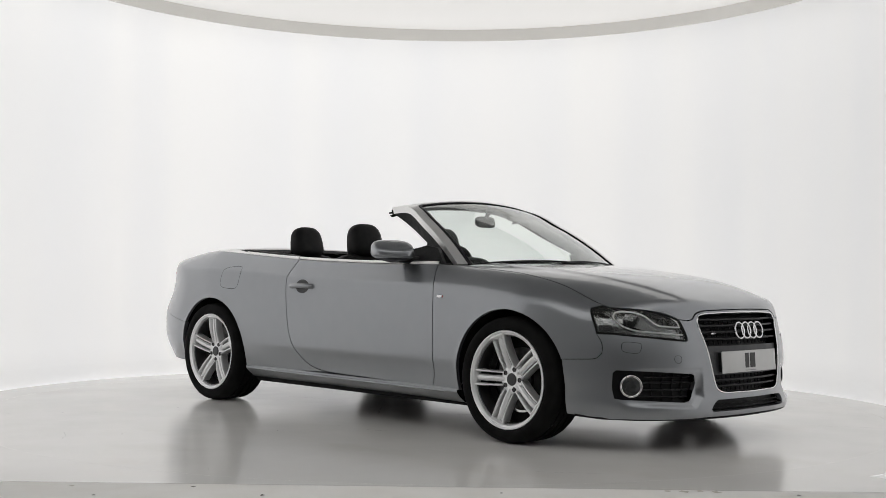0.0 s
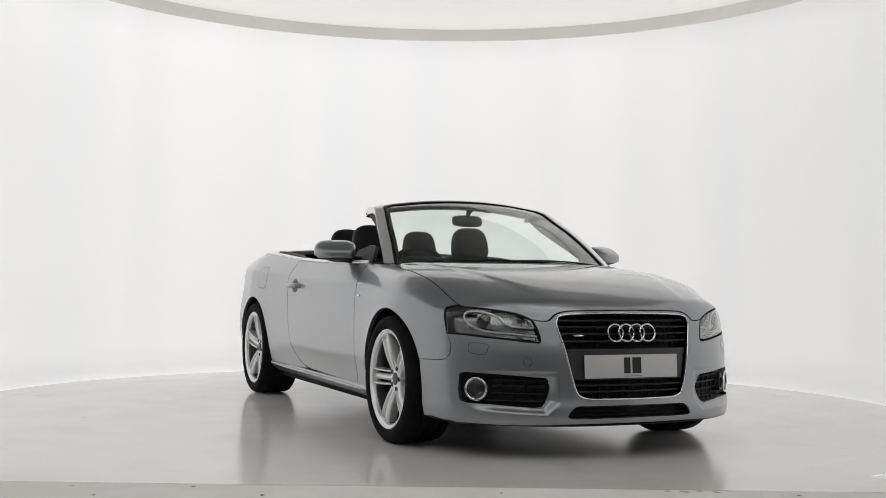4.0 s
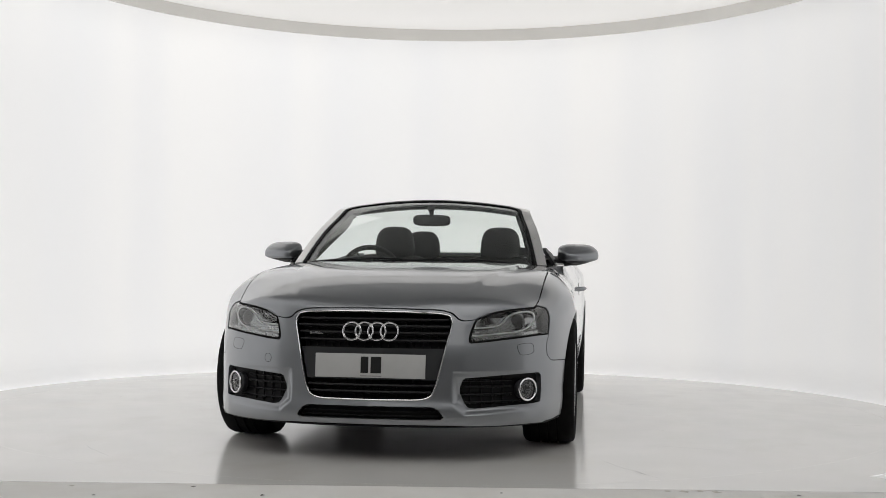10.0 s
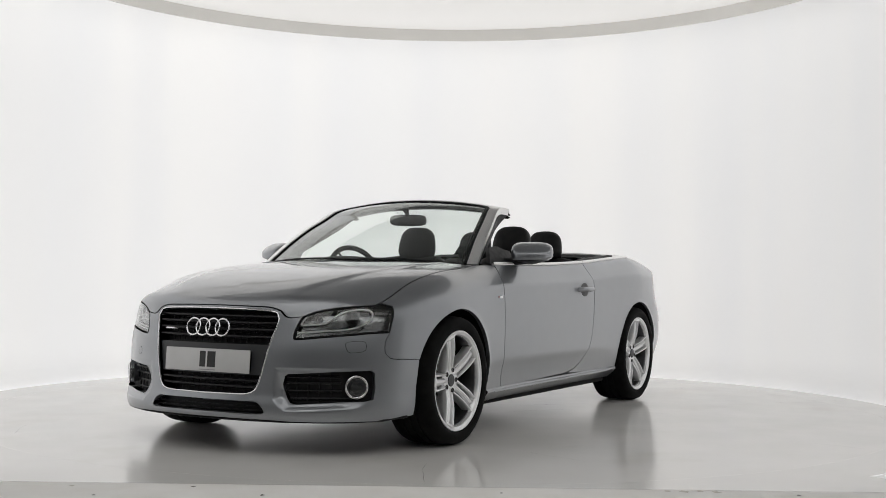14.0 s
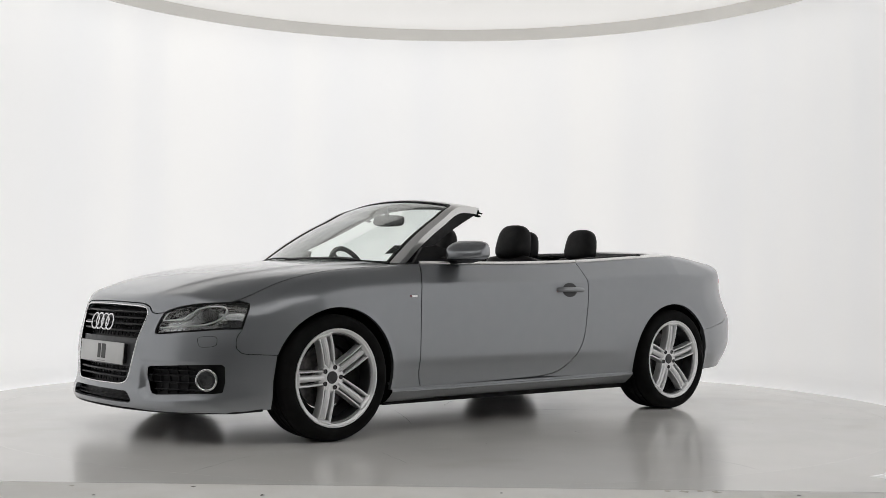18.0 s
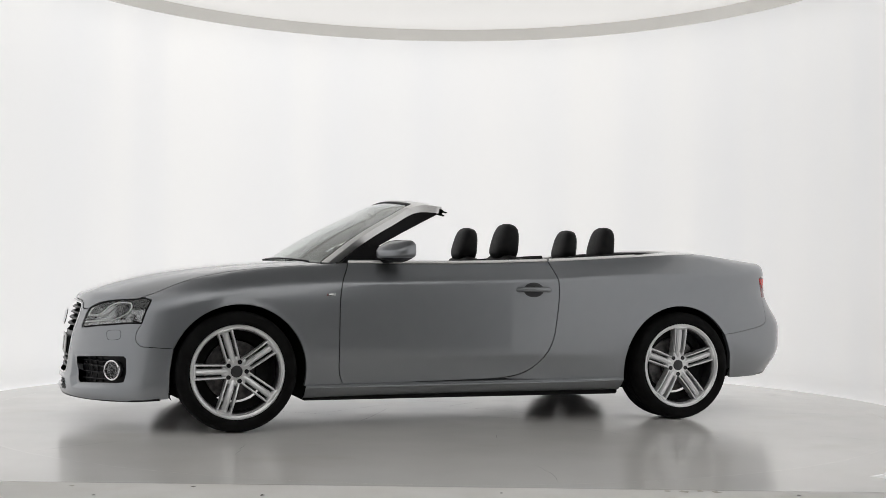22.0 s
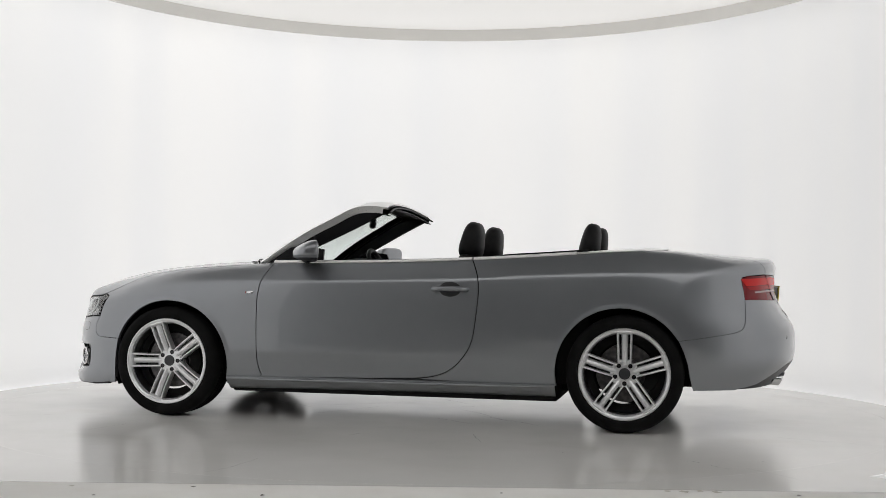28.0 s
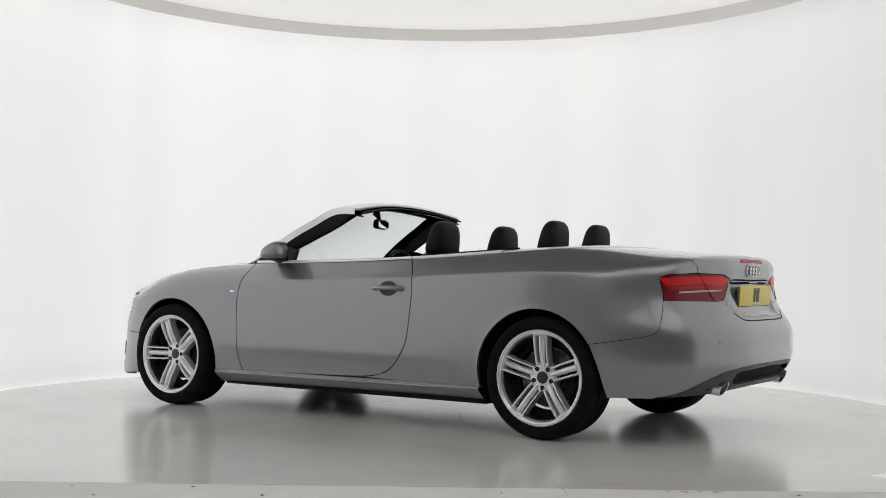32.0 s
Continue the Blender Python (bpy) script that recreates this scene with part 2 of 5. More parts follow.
        for t in np.arange(k) / k:
            out.append((2 * t**3 - 3 * t**2 + 1) * b + (t**3 - 2 * t**2 + t) * m1 + (3 * t**2 - 2 * t**3) * c + (t**3 - t**2) * m2)
    if not closed:
        out.append(p[-1])
    return np.array(out)


# ---------------------------------------------------------------- the car's skin
# x forward, y to the left, z up; origin on the floor halfway between the axles
AXLE = 1.3755
HUB_Z = 0.325
half_width = table([-2.35, -2.2, -2.05, -1.9, -1.7, -1.4, -1.1, -0.8, -0.4, 0, 0.4, 0.8, 1.0, 1.2, 1.4, 1.6, 1.72, 1.9, 2.0, 2.1, 2.3],
                   [0.78, 0.835, 0.882, 0.908, 0.924, 0.93, 0.922, 0.912, 0.906, 0.904, 0.904, 0.907, 0.914, 0.925, 0.93, 0.92, 0.908, 0.880, 0.86, 0.835, 0.78], 0.05)
inset_fender = table([0.1, 0.15, 0.25, 0.35, 0.45, 0.55, 0.65, 0.72, 0.78, 0.84, 0.9, 1.0],
                     [0.07, 0.05, 0.028, 0.012, 0.003, 0.0, 0.001, 0.007, 0.022, 0.052, 0.115, 0.26], 0.012)
inset_door = table([0.1, 0.15, 0.24, 0.30, 0.36, 0.398, 0.412, 0.5, 0.6, 0.7, 0.8, 0.832, 0.836, 0.86, 0.90, 0.945, 1.0, 1.1],
                   [0.08, 0.065, 0.047, 0.037, 0.022, 0.008, 0.005, 0.002, 0.0, 0.000, 0.004, 0.0065, 0.0085, 0.0235, 0.046, 0.071, 0.106, 0.2], 0.006)
inset_quarter = table([0.1, 0.15, 0.25, 0.35, 0.45, 0.55, 0.65, 0.75, 0.80, 0.830, 0.838, 0.857, 0.88, 0.93, 0.965, 1.0, 1.04],
                      [0.10, 0.08, 0.045, 0.02, 0.006, 0.0, 0.001, 0.006, 0.009, 0.0125, 0.0155, 0.029, 0.046, 0.088, 0.125, 0.18, 0.27], 0.003)
crease = table([-2.3, -1.8, -1.4, -0.84, -0.5, 0.0, 0.5, 1.0], [0.890, 0.893, 0.893, 0.874, 0.853, 0.838, 0.826, 0.820], 0.05)
inset_tail = table([0.1, 0.25, 0.35, 0.45, 0.52, 0.58, 0.62, 0.68, 0.75, 0.85, 0.9, 0.95, 1.0, 1.1],
                   [0.15, 0.07, 0.03, 0.006, 0.0, 0.001, 0.003, 0.008, 0.016, 0.038, 0.056, 0.095, 0.155, 0.3], 0.02)
mix_front = table([0.2, 0.45, 1.25, 1.45], [0.0, 0.0, 1.0, 1.0], 0.08)
mix_rear = table([-0.95, -0.45], [1.0, 0.0], 0.08)
mix_tail = table([-1.95, -1.42], [1.0, 0.0], 0.06)
hood_line = table([-2.5, 0.3, 0.55, 0.75, 0.85, 0.93, 1.11, 1.3, 1.48, 1.667, 1.85, 2.03, 2.13, 2.2, 2.26, 2.4], [1.5, 1.16, 1.06, 0.985, 0.960, 0.953, 0.943, 0.928, 0.910, 0.885, 0.850, 0.799, 0.760, 0.722, 0.67, 0.45], 0.03)
deck_line = table([-2.5, -2.29, -2.24, -2.05, -1.87, -1.68, -1.5, -1.3, -1.1, -0.8, 2.4], [0.95, 0.994, 1.0, 1.014, 1.028, 1.042, 1.05, 1.08, 1.13, 1.21, 2.0], 0.02)
crown_hood = table([0, 0.3, 0.5, 0.65, 0.75, 0.82, 0.9], [0, 0.003, 0.009, 0.017, 0.03, 0.05, 0.095], 0.02)
corner_drop = table([-2.5, 1.3, 1.6, 1.87, 2.0, 2.2, 2.5], [0, 0, 0.020, 0.085, 0.110, 0.128, 0.13], 0.05)
crown_deck = table([0, 0.3, 0.5, 0.65, 0.75, 0.85, 0.9], [0, 0.006, 0.018, 0.034, 0.055, 0.095, 0.13], 0.02)
front_line = table([0.05, 0.15, 0.19, 0.24, 0.30, 0.4, 0.5, 0.6, 0.66, 0.72, 0.8, 1.0], [2.17, 2.262, 2.288, 2.288, 2.272, 2.268, 2.26, 2.237, 2.222, 2.20, 2.15, 2.0], 0.015)
front_sweep = table([0, 0.2, 0.4, 0.55, 0.7, 0.8, 0.86, 0.95], [0, 0.012, 0.054, 0.12, 0.228, 0.345, 0.46, 0.75], 0.02)
rear_line = table([0.05, 0.2, 0.3, 0.38, 0.45, 0.55, 0.6, 0.65, 0.7, 0.8, 0.88, 0.94, 1.0, 1.1], [-2.06, -2.18, -2.26, -2.325, -2.348, -2.348, -2.337, -2.306, -2.270, -2.230, -2.226, -2.232, -2.240, -2.25], 0.018)
rear_sweep = table([0, 0.3, 0.5, 0.6, 0.7, 0.8, 0.86, 0.95], [0, 0.007, 0.038, 0.07, 0.12, 0.21, 0.32, 0.6], 0.02)
ARCH = {"front": (1.366, 0.326, 0.372), "rear": (-1.356, 0.328, 0.370)}


def smin(a, b, k):
    h = np.clip(0.5 + 0.5 * (b - a) / k, 0, 1)
    return b + (a - b) * h - k * h * (1 - h)


# ledge round the fog lamp openings: half-planes (y, z, offset, steepness)
LEDGE = ((0.010, 1.0, 0.414, 1.5), (1.0, 0.0, 0.790, 1.1), (0.045, -0.999, -0.2275, 1.0), (-0.70, -0.714, -0.4905, 1.0), (-0.999, -0.03, -0.417, 1.0))


def ledge(y, z):
    d = np.max([(a * y + b * z - c) * k for a, b, c, k in LEDGE], axis=0)
    t = np.clip(1 - d / 0.030, 0, 1)
    return 0.026 * t * t * (3 - 2 * t) * np.clip((0.76 - y) / 0.12, 0, 1) * np.clip((0.42 - z) / 0.10, 0.15, 1)


def plate_well(y, z):
    """Shallow recess in the boot lid that holds the plate."""
    t = np.clip(1 - np.maximum(np.maximum((z - 0.856) * 2.0, (y - 0.27 - 0.4 * (z - 0.70)) * 1.5), 0.700 - z) / 0.030, 0, 1)
    return 0.016 * t * t * (3 - 2 * t)


def skin(p):
    """Positive inside the body, roughly in metres."""
    x, y, z = p[..., 0], np.abs(p[..., 1]), p[..., 2]
    wf, wr, wt = mix_front(x).clip(0, 1), mix_rear(x).clip(0, 1), mix_tail(x).clip(0, 1)
    zc = z - (crease(x) - 0.834) * np.clip((z - 0.55) / 0.22, 0, 1)
    ins = inset_door(zc) * (1 - wf) * (1 - wr) + inset_fender(z) * wf + wr * (inset_quarter(zc) * (1 - wt) + inset_tail(z) * wt)
    lip = 0
    for ax, az, ar in ARCH.values():
        r = np.hypot(x - ax, z - az)
        lip = lip + 0.0035 * np.exp(-((r - ar) / 0.018) ** 2)
    side = half_width(x) - ins + lip - y
    dome = 0.006 / (1 + np.exp(np.clip((y - np.interp(x, [0.9, 1.6, 2.15], [0.63, 0.53, 0.385])) / 0.009, -30, 30)))
    top = np.where(x > -0.4, hood_line(x) - crown_hood(y) - corner_drop(x) * (y / 0.75) ** 5 + dome, deck_line(x) - crown_deck(y) * np.interp(x, [-2.1, -1.66, -1.4], [1.0, 0.42, 0.3])) - z
    nose = front_line(z) - front_sweep(y) - ledge(y, z) * (x > 1.5) - x
    tail = x - rear_line(z) - rear_sweep(y) - plate_well(y, z) * (x < -1.5)
    soft = np.interp(x, [-2.0, -1.55, -0.9, -0.3, 1.6, 1.95], [0.075, 0.03, 0.03, 0.05, 0.05, 0.025])
    return smin(smin(side, smin(nose, tail, 0.05), 0.09), top, soft)


def slope(p, h=0.002):
    g = np.stack([skin(p + d) - skin(p - d) for d in (np.array([h, 0, 0]), np.array([0, h, 0]), np.array([0, 0, h]))], -1)
    return -g / np.maximum(np.linalg.norm(g, axis=-1, keepdims=True), 1e-9)


def cast(o, d, reach, level=0.0):
    """First points of the skin along the rays o + s * d, s from 0 to reach."""
    o, d = np.broadcast_arrays(np.asarray(o, float), np.asarray(d, float))
    steps = 70
    lo, found = np.zeros(len(o)), np.zeros(len(o), bool)
    hi = np.full(len(o), reach, float)
    for k in range(1, steps + 1):
        s = reach * k / steps
        inside = (skin(o + d * s) > level) & ~found
        hi[inside], lo[inside] = s, reach * (k - 1) / steps
        found |= inside
    for _ in range(24):
        mid = (lo + hi) / 2
        inside = skin(o + d * mid[:, None]) > level
        hi, lo = np.where(inside, mid, hi), np.where(inside, lo, mid)
    return o + d * hi[:, None]


# points of the skin named by a view: from the side (x, z), above (x, y), the front or the rear (y, z)
def from_side(q):
    q = np.array(q, float)
    return cast(np.stack([q[:, 0], np.full(len(q), 1.3), q[:, 1]], 1), [0, -1, 0], 1.3)


def from_above(q):
    q = np.array(q, float)
    return cast(np.stack([q[:, 0], q[:, 1], np.full(len(q), 1.4)], 1), [0, 0, -1], 1.2)


def from_front(q):
    q = np.array(q, float)
    return cast(np.stack([np.full(len(q), 2.6), q[:, 0], q[:, 1]], 1), [-1, 0, 0], 2.0)


def from_rear(q):
    q = np.array(q, float)
    return cast(np.stack([np.full(len(q), -2.6), q[:, 0], q[:, 1]], 1), [1, 0, 0], 2.0)


# charts: flat coordinates in metres on parts of the skin, both ways
class Chart:
    def normal(self, q, p):
        return slope(p)


class Round(Chart):
    """Round the long axis: x and an angle."""
    def flat(self, p):
        return np.stack([p[:, 0], 0.75 * np.arctan2(p[:, 2] - 0.4, p[:, 1])], 1)

    def skin(self, q, level=0.0):
        a = q[:, 1] / 0.75
        d = np.stack([0 * a, -np.cos(a), -np.sin(a)], 1)
        o = np.stack([q[:, 0], 0 * a, 0 * a + 0.4], 1) - 1.5 * d
        return cast(o, d, 1.5, level)


class Upright(Chart):
    """Round an upright axis at x0: an angle and z. way: 1 the front, -1 the rear."""
    def __init__(self, x0, way):
        self.x0, self.way = x0, way

    def flat(self, p):
        return np.stack([0.9 * np.arctan2(p[:, 1], self.way * (p[:, 0] - self.x0)), p[:, 2]], 1)

    def skin(self, q, level=0.0):
        a = q[:, 0] / 0.9
        d = np.stack([-self.way * np.cos(a), -np.sin(a), 0 * a], 1)
        o = np.stack([0 * a + self.x0, 0 * a, q[:, 1]], 1) - 1.6 * d
        return cast(o, d, 1.6, level)


class Lid(Chart):
    """Round a cross axis inside the tail: y and an angle."""
    def flat(self, p):
        return np.stack([p[:, 1], 0.5 * np.arctan2(p[:, 2] - 0.6, -(p[:, 0] + 1.75))], 1)

    def skin(self, q, level=0.0):
        a = q[:, 1] / 0.5
        d = np.stack([np.cos(a), 0 * a, -np.sin(a)], 1)
        o = np.stack([0 * a - 1.75, q[:, 0], 0 * a + 0.6], 1) - 0.95 * d
        return cast(o, d, 0.95, level)


pillar_x = table([0, 0.33, 0.66, 1.0, 1.06, 1.14], [0.835, 0.648, 0.446, 0.222, 0.160, 0.055], 0.02)
pillar_z = table([0, 0.33, 0.66, 1.0, 1.06, 1.14], [0.928, 1.068, 1.188, 1.283, 1.283, 1.262], 0.02)
pillar_y = table([0, 0.5, 1.0, 1.14], [0.742, 0.672, 0.598, 0.594], 0.02)


class Screen(Chart):
    """The windscreen and its frame: metres across and up the glass."""
    def flat(self, q):
        return q

    def at(self, q):
        v = q[:, 1] / 0.73
        u = np.clip(q[:, 0] / pillar_y(v), -1.1, 1.1)
        bow = 1 - u * u
        return np.stack([pillar_x(v) + bow * np.interp(v, [0, 1], [0.22, 0.05]), q[:, 0], pillar_z(v) + bow * np.interp(v, [0, 1], [0.022, 0.056])], 1)

    def normal(self, q, p):
        h = 0.004
        n = np.cross(self.at(q + [h, 0]) - self.at(q - [h, 0]), self.at(q + [0, h]) - self.at(q - [0, h]))
        n = n / np.linalg.norm(n, axis=1, keepdims=True)
        return n * np.sign(n[:, 0] + n[:, 2])[:, None]

    def skin(self, q, level=0.0):
        p = self.at(q)
        return p - self.normal(q, p) * level


SCREEN = Screen()
ROUND, NOSE, TAIL, LID = Round(), Upright(1.0, 1), Upright(-1.0, -1), Lid()


def inside_poly(q, poly):
    x, y = q[:, 0], q[:, 1]
    a, b = poly, np.roll(poly, -1, 0)
    hit = np.zeros(len(q), bool)
    for (x1, y1), (x2, y2) in zip(a, b):
        if y1 != y2:
            hit ^= ((y1 > y) != (y2 > y)) & (x < (x2 - x1) * (y - y1) / (y2 - y1) + x1)
    return hit


def fill(outer, holes, step):
    """Triangles that fill an outline with holes: points, faces, loops of point indices."""
    from mathutils.geometry import delaunay_2d_cdt
    loops = [np.asarray(outer, float)] + [np.asarray(h, float) for h in holes]
    lo, hi = loops[0].min(0), loops[0].max(0)
    gx, gy = np.arange(lo[0], hi[0] + step, step), np.arange(lo[1], hi[1] + step, step * 0.866)
    grid = np.array([(x + (0.5 * step if j % 2 else 0), y) for j, y in enumerate(gy) for x in gx])
    keep = inside_poly(grid, loops[0])
    for h in loops[1:]:
        keep &= ~inside_poly(grid, h)
    grid = grid[keep]
    rim = np.concatenate(loops)
    if len(grid):
        near = np.full(len(grid), 9.0)
        for k in range(0, len(rim), 64):
            near = np.minimum(near, np.sqrt(((grid[:, None] - rim[None, k:k + 64]) ** 2).sum(-1)).min(1))
        grid = grid[near > 0.45 * step]
    pts = np.concatenate([rim, grid]) if len(grid) else rim
    edges, start, spans = [], 0, []
    for loop in loops:
        n = len(loop)
        edges += [(start + i, start + (i + 1) % n) for i in range(n)]
        spans.append((start, n))
        start += n
    v, _, f, ov, _, _ = delaunay_2d_cdt([Vector(p) for p in pts], edges, [], 0, 1e-7)
    v = np.array([tuple(p) for p in v])
    f = np.array([t for t in f if len(t) == 3])
    mid = v[f].mean(1)
    keep = inside_poly(mid, loops[0])
    for h in loops[1:]:
        keep &= ~inside_poly(mid, h)
    back = {}
    for new_i, olds in enumerate(ov):
        for o in olds:
            back[o] = new_i
    return v, f[keep], [[back[s + i] for i in range(n)] for s, n in spans]


def sheet(p3, nrm, faces, loops, depth, far=None):
    """A sheet with its rims folded in by depth, or walled up to the points far; returns verts, faces, normals."""
    p3, nrm = np.asarray(p3), np.asarray(nrm)
    f = np.asarray(faces).copy()
    fn = np.cross(p3[f[:, 1]] - p3[f[:, 0]], p3[f[:, 2]] - p3[f[:, 0]])
    wrong = (fn * nrm[f].mean(1)).sum(1) < 0
    f[wrong] = f[wrong][:, ::-1]
    verts, normals, allf = list(p3), list(nrm), [tuple(t) for t in f]
    if depth:
        directed = {(a, b) for t in allf for a, b in zip(t, t[1:] + t[:1])}
        for loop in loops:
            base, n = len(verts), len(loop)
            ring = np.array([p3[i] for i in loop])
            out = np.roll(ring, -1, 0) - np.roll(ring, 1, 0)
            side = np.cross(out, nrm[loop])
            side /= np.maximum(np.linalg.norm(side, axis=1, keepdims=True), 1e-9)
            ahead = (loop[0], loop[1]) in directed
            if ahead == (far is not None):
                side = -side
            for k in range(n):
                verts += [ring[k], ring[k] - nrm[loop[k]] * depth if far is None else far[loop[k]]]
                normals += [side[k], side[k]]
            for k in range(n):
                a, b = base + 2 * k, base + 2 * ((k + 1) % n)
                allf.append((b, a, a + 1, b + 1) if ahead == (far is None) else (a, b, b + 1, a + 1))
    return verts, allf, normals


def shrink(q, d):
    """The outline moved inwards by d."""
    if not d:
        return q
    q = q[np.linalg.norm(q - np.roll(q, 1, 0), axis=1) > 1e-5]
    e = np.roll(q, -1, 0) - np.roll(q, 1, 0)
    n = np.stack([-e[:, 1], e[:, 0]], 1) / np.maximum(np.linalg.norm(e, axis=1, keepdims=True), 1e-9)
    area = (q[:, 0] * np.roll(q[:, 1], -1) - q[:, 1] * np.roll(q[:, 0], -1)).sum()
    return q + n * (d if area > 0 else -d)


def thicken(v, faces, nn, p, n, f, depth):
    """Adds the back of a sheet, so that it is a solid pane."""
    base = len(v)
    v = list(v) + list(p - n * depth)
    nn = list(nn) + list(-n)
    g = np.asarray(f).copy()
    fn = np.cross(p[g[:, 1]] - p[g[:, 0]], p[g[:, 2]] - p[g[:, 0]])
    wrong = (fn * n[g].mean(1)).sum(1) > 0
    g[wrong] = g[wrong][:, ::-1]
    return v, list(faces) + [tuple(t) for t in g + base], nn


def panel(name, chart, outer, mat, parent, holes=(), step=0.03, depth=0.02, level=0.0, mirror=False, label="", gap=0.0016, hole_gap=0.0, solid=False):
    """A piece of the skin inside an outline of skin points; mirror also makes its twin on the other side."""
    q, f, loops = fill(shrink(chart.flat(np.asarray(outer)), gap), [shrink(chart.flat(np.asarray(h)), -hole_gap) for h in holes], step)
    p = chart.skin(q, level)
    n = chart.normal(q, p)
    v, faces, nn = sheet(p, n, f, loops, depth, chart.skin(q, 0.002) if depth < 0 else None)
    if solid:
        v, faces, nn = thicken(v, faces, nn, p, n, f, depth)
    obs = [child(name, mesh_from(name, v, faces, mat, True, nn), parent, label)]
    if mirror:
        w = [(a[0], -a[1], a[2]) for a in v]
        m = [(a[0], -a[1], a[2]) for a in nn]
        obs.append(child(name, mesh_from(name, w, [t[::-1] for t in faces], mat, True, m), parent, label))
    return obs


def both(half):
    """An outline closed from its left half, which starts and ends near the middle."""
    half = np.asarray(half)
    return np.concatenate([half, half[::-1] * [1, -1, 1]])


# ---------------------------------------------------------------- the studio
ROOM_R = 3.32
TABLE_R = 2.88
OPEN = 38.0          # half the angle of the booth's mouth, towards the camera
TOP_Z = 3.55
RING_R, RING_Z = 3.16, 3.06
COVE_R = 0.12


def arc(r, a0, a1, n, z):
    return [(r * math.sin(t), -r * math.cos(t), z) for t in (a0 + (a1 - a0) * i / n for i in range(n + 1))]


def curved_wall(name, prof, mat, label):
    a0, a1, n = radians(OPEN), radians(360 - OPEN), 160
    rows = [arc(r, a0, a1, n, z) for r, z in prof]
    verts, faces, m = [], [], n + 1
    for row in rows:
        verts += row
    k = len(rows)
    for j in range(k):
        for i in range(n):
            faces.append((j * m + i, j * m + i + 1, (j + 1) % k * m + i + 1, (j + 1) % k * m + i))
    faces.append([j * m for j in range(len(rows))])
    faces.append([j * m + n for j in range(len(rows))][::-1])
    bm = bmesh.new()
    me = mesh_from(name, verts, faces, mat)
    bm.from_mesh(me)
    bmesh.ops.recalc_face_normals(bm, faces=bm.faces)
    bm.to_mesh(me)
    bm.free()
    me.set_sharp_from_angle(angle=radians(40))
    tagged(new(name, me), label, "wall", kind="structure")


def studio():
    r = ROOM_R
    c = COVE_R
    curved_wall("wall_curved", [(r, c), (r, TOP_Z), (r + 0.12, TOP_Z), (r + 0.12, c)], WALL, "seamless white curved studio wall glowing from behind, graded dimmer to foot, mouth and right")
    # the skirting is no lamp: it takes the wall's glow to soften its dark line
    curved_wall("baseboard", [(r - c, 0.0)] + [(r - c + c * math.sin(v), c + 0.0005 - c * math.cos(v)) for v in (radians(10 * k) for k in range(1, 10))] + [(r + 0.12, c), (r + 0.12, 0.0)], WALL, "white coved skirting at the foot of the curved wall, given the wall's fading glow")
    # glossy floor with a round hole for the turntable
    bm = bmesh.new()
    n = 128
    inner = [bm.verts.new(p) for p in arc(TABLE_R + 0.0006, 0, 2 * math.pi * (1 - 1 / n), n - 1, 0.0)]
    low = [bm.verts.new((v.co.x, v.co.y, -0.06)) for v in inner]
    outer = []
    for v in inner:
        d = Vector((v.co.x, v.co.y)).normalized() * 3.6
        outer.append(bm.verts.new((d.x, max(d.y, -2.925), 0.0)))
    for i in range(n):
        j = (i + 1) % n
        bm.faces.new((inner[i], outer[i], outer[j], inner[j]))
        bm.faces.new((low[i], inner[i], inner[j], low[j]))
    bmesh.ops.recalc_face_normals(bm, faces=bm.faces)
    tagged(part("floor", bm, FLOOR, None, smooth=0), "glossy beige-white epoxy studio floor round the turntable", "floor", kind="structure")
    bm = bmesh.new()
    box(bm, 0, -3.3625, -0.0505, 7.4, 0.875, 0.1)
    tagged(part("floor_hall", bm, CONCRETE, None), "matt pale floor in front of the studio mouth", "floor", kind="structure")
    front = bpy.data.objects["floor_hall"]
    # unseen dark floor, added to cut light bounced onto the lower car
    bm = bmesh.new()
    box(bm, 0, -6.89, -0.0525, 7.4, 6.18, 0.1)
    tagged(part("floor_unseen", bm, DARK_FLOOR, None, smooth=0), "unseen dark floor of the camera room, added to cut bounced light", "floor", kind="structure")
    rnd = random.Random(9)
    for x, y, s in ((-1.436, -3.007, 0.012), (-1.291, -3.20, 0.009), (-0.947, -2.997, 0.010), (-0.643, -3.16, 0.010), (0.98, -2.96, 0.016), (1.05, -2.965, 0.02), (1.12, -2.95, 0.014), (1.18, -2.97, 0.018), (1.5, -3.02, 0.010), (0.3, -3.05, 0.008), (-1.9, -3.05, 0.016)):
        bm = bmesh.new()
        bm.faces.new([bm.verts.new((x + s * rnd.uniform(0.5, 1.4) * math.cos(2 * math.pi * k / 11), y + 1.4 * s * rnd.uniform(0.5, 1.3) * math.sin(2 * math.pi * k / 11), 0.0012)) for k in range(11)])
        part("stain", bm, SCUFF if s < 0.011 else STAIN, front, smooth=0)
    # ceiling disc and its ring
    bm = bmesh.new()
    # lit ring; its oval unlit middle is out of view, shaped for the car's reflections
    far, n = RING_R - 0.02, 128
    oval = [(2.72 * math.sin(t), -0.55 - 2.3 * math.cos(t)) for t in (2 * math.pi * i / n for i in range(n))]
    rim = [(far * math.sin(t), -far * math.cos(t)) for t in (2 * math.pi * i / n for i in range(n))]
    rows = [[bm.verts.new((x, y, RING_Z + z)) for x, y in run] for run, z in ((rim, 0.105), (oval, 0.105), (oval, 0.128), (rim, 0.128))]
    for p, q in zip(rows, rows[1:] + rows[:1]):
        for i in range(n):
            j = (i + 1) % n
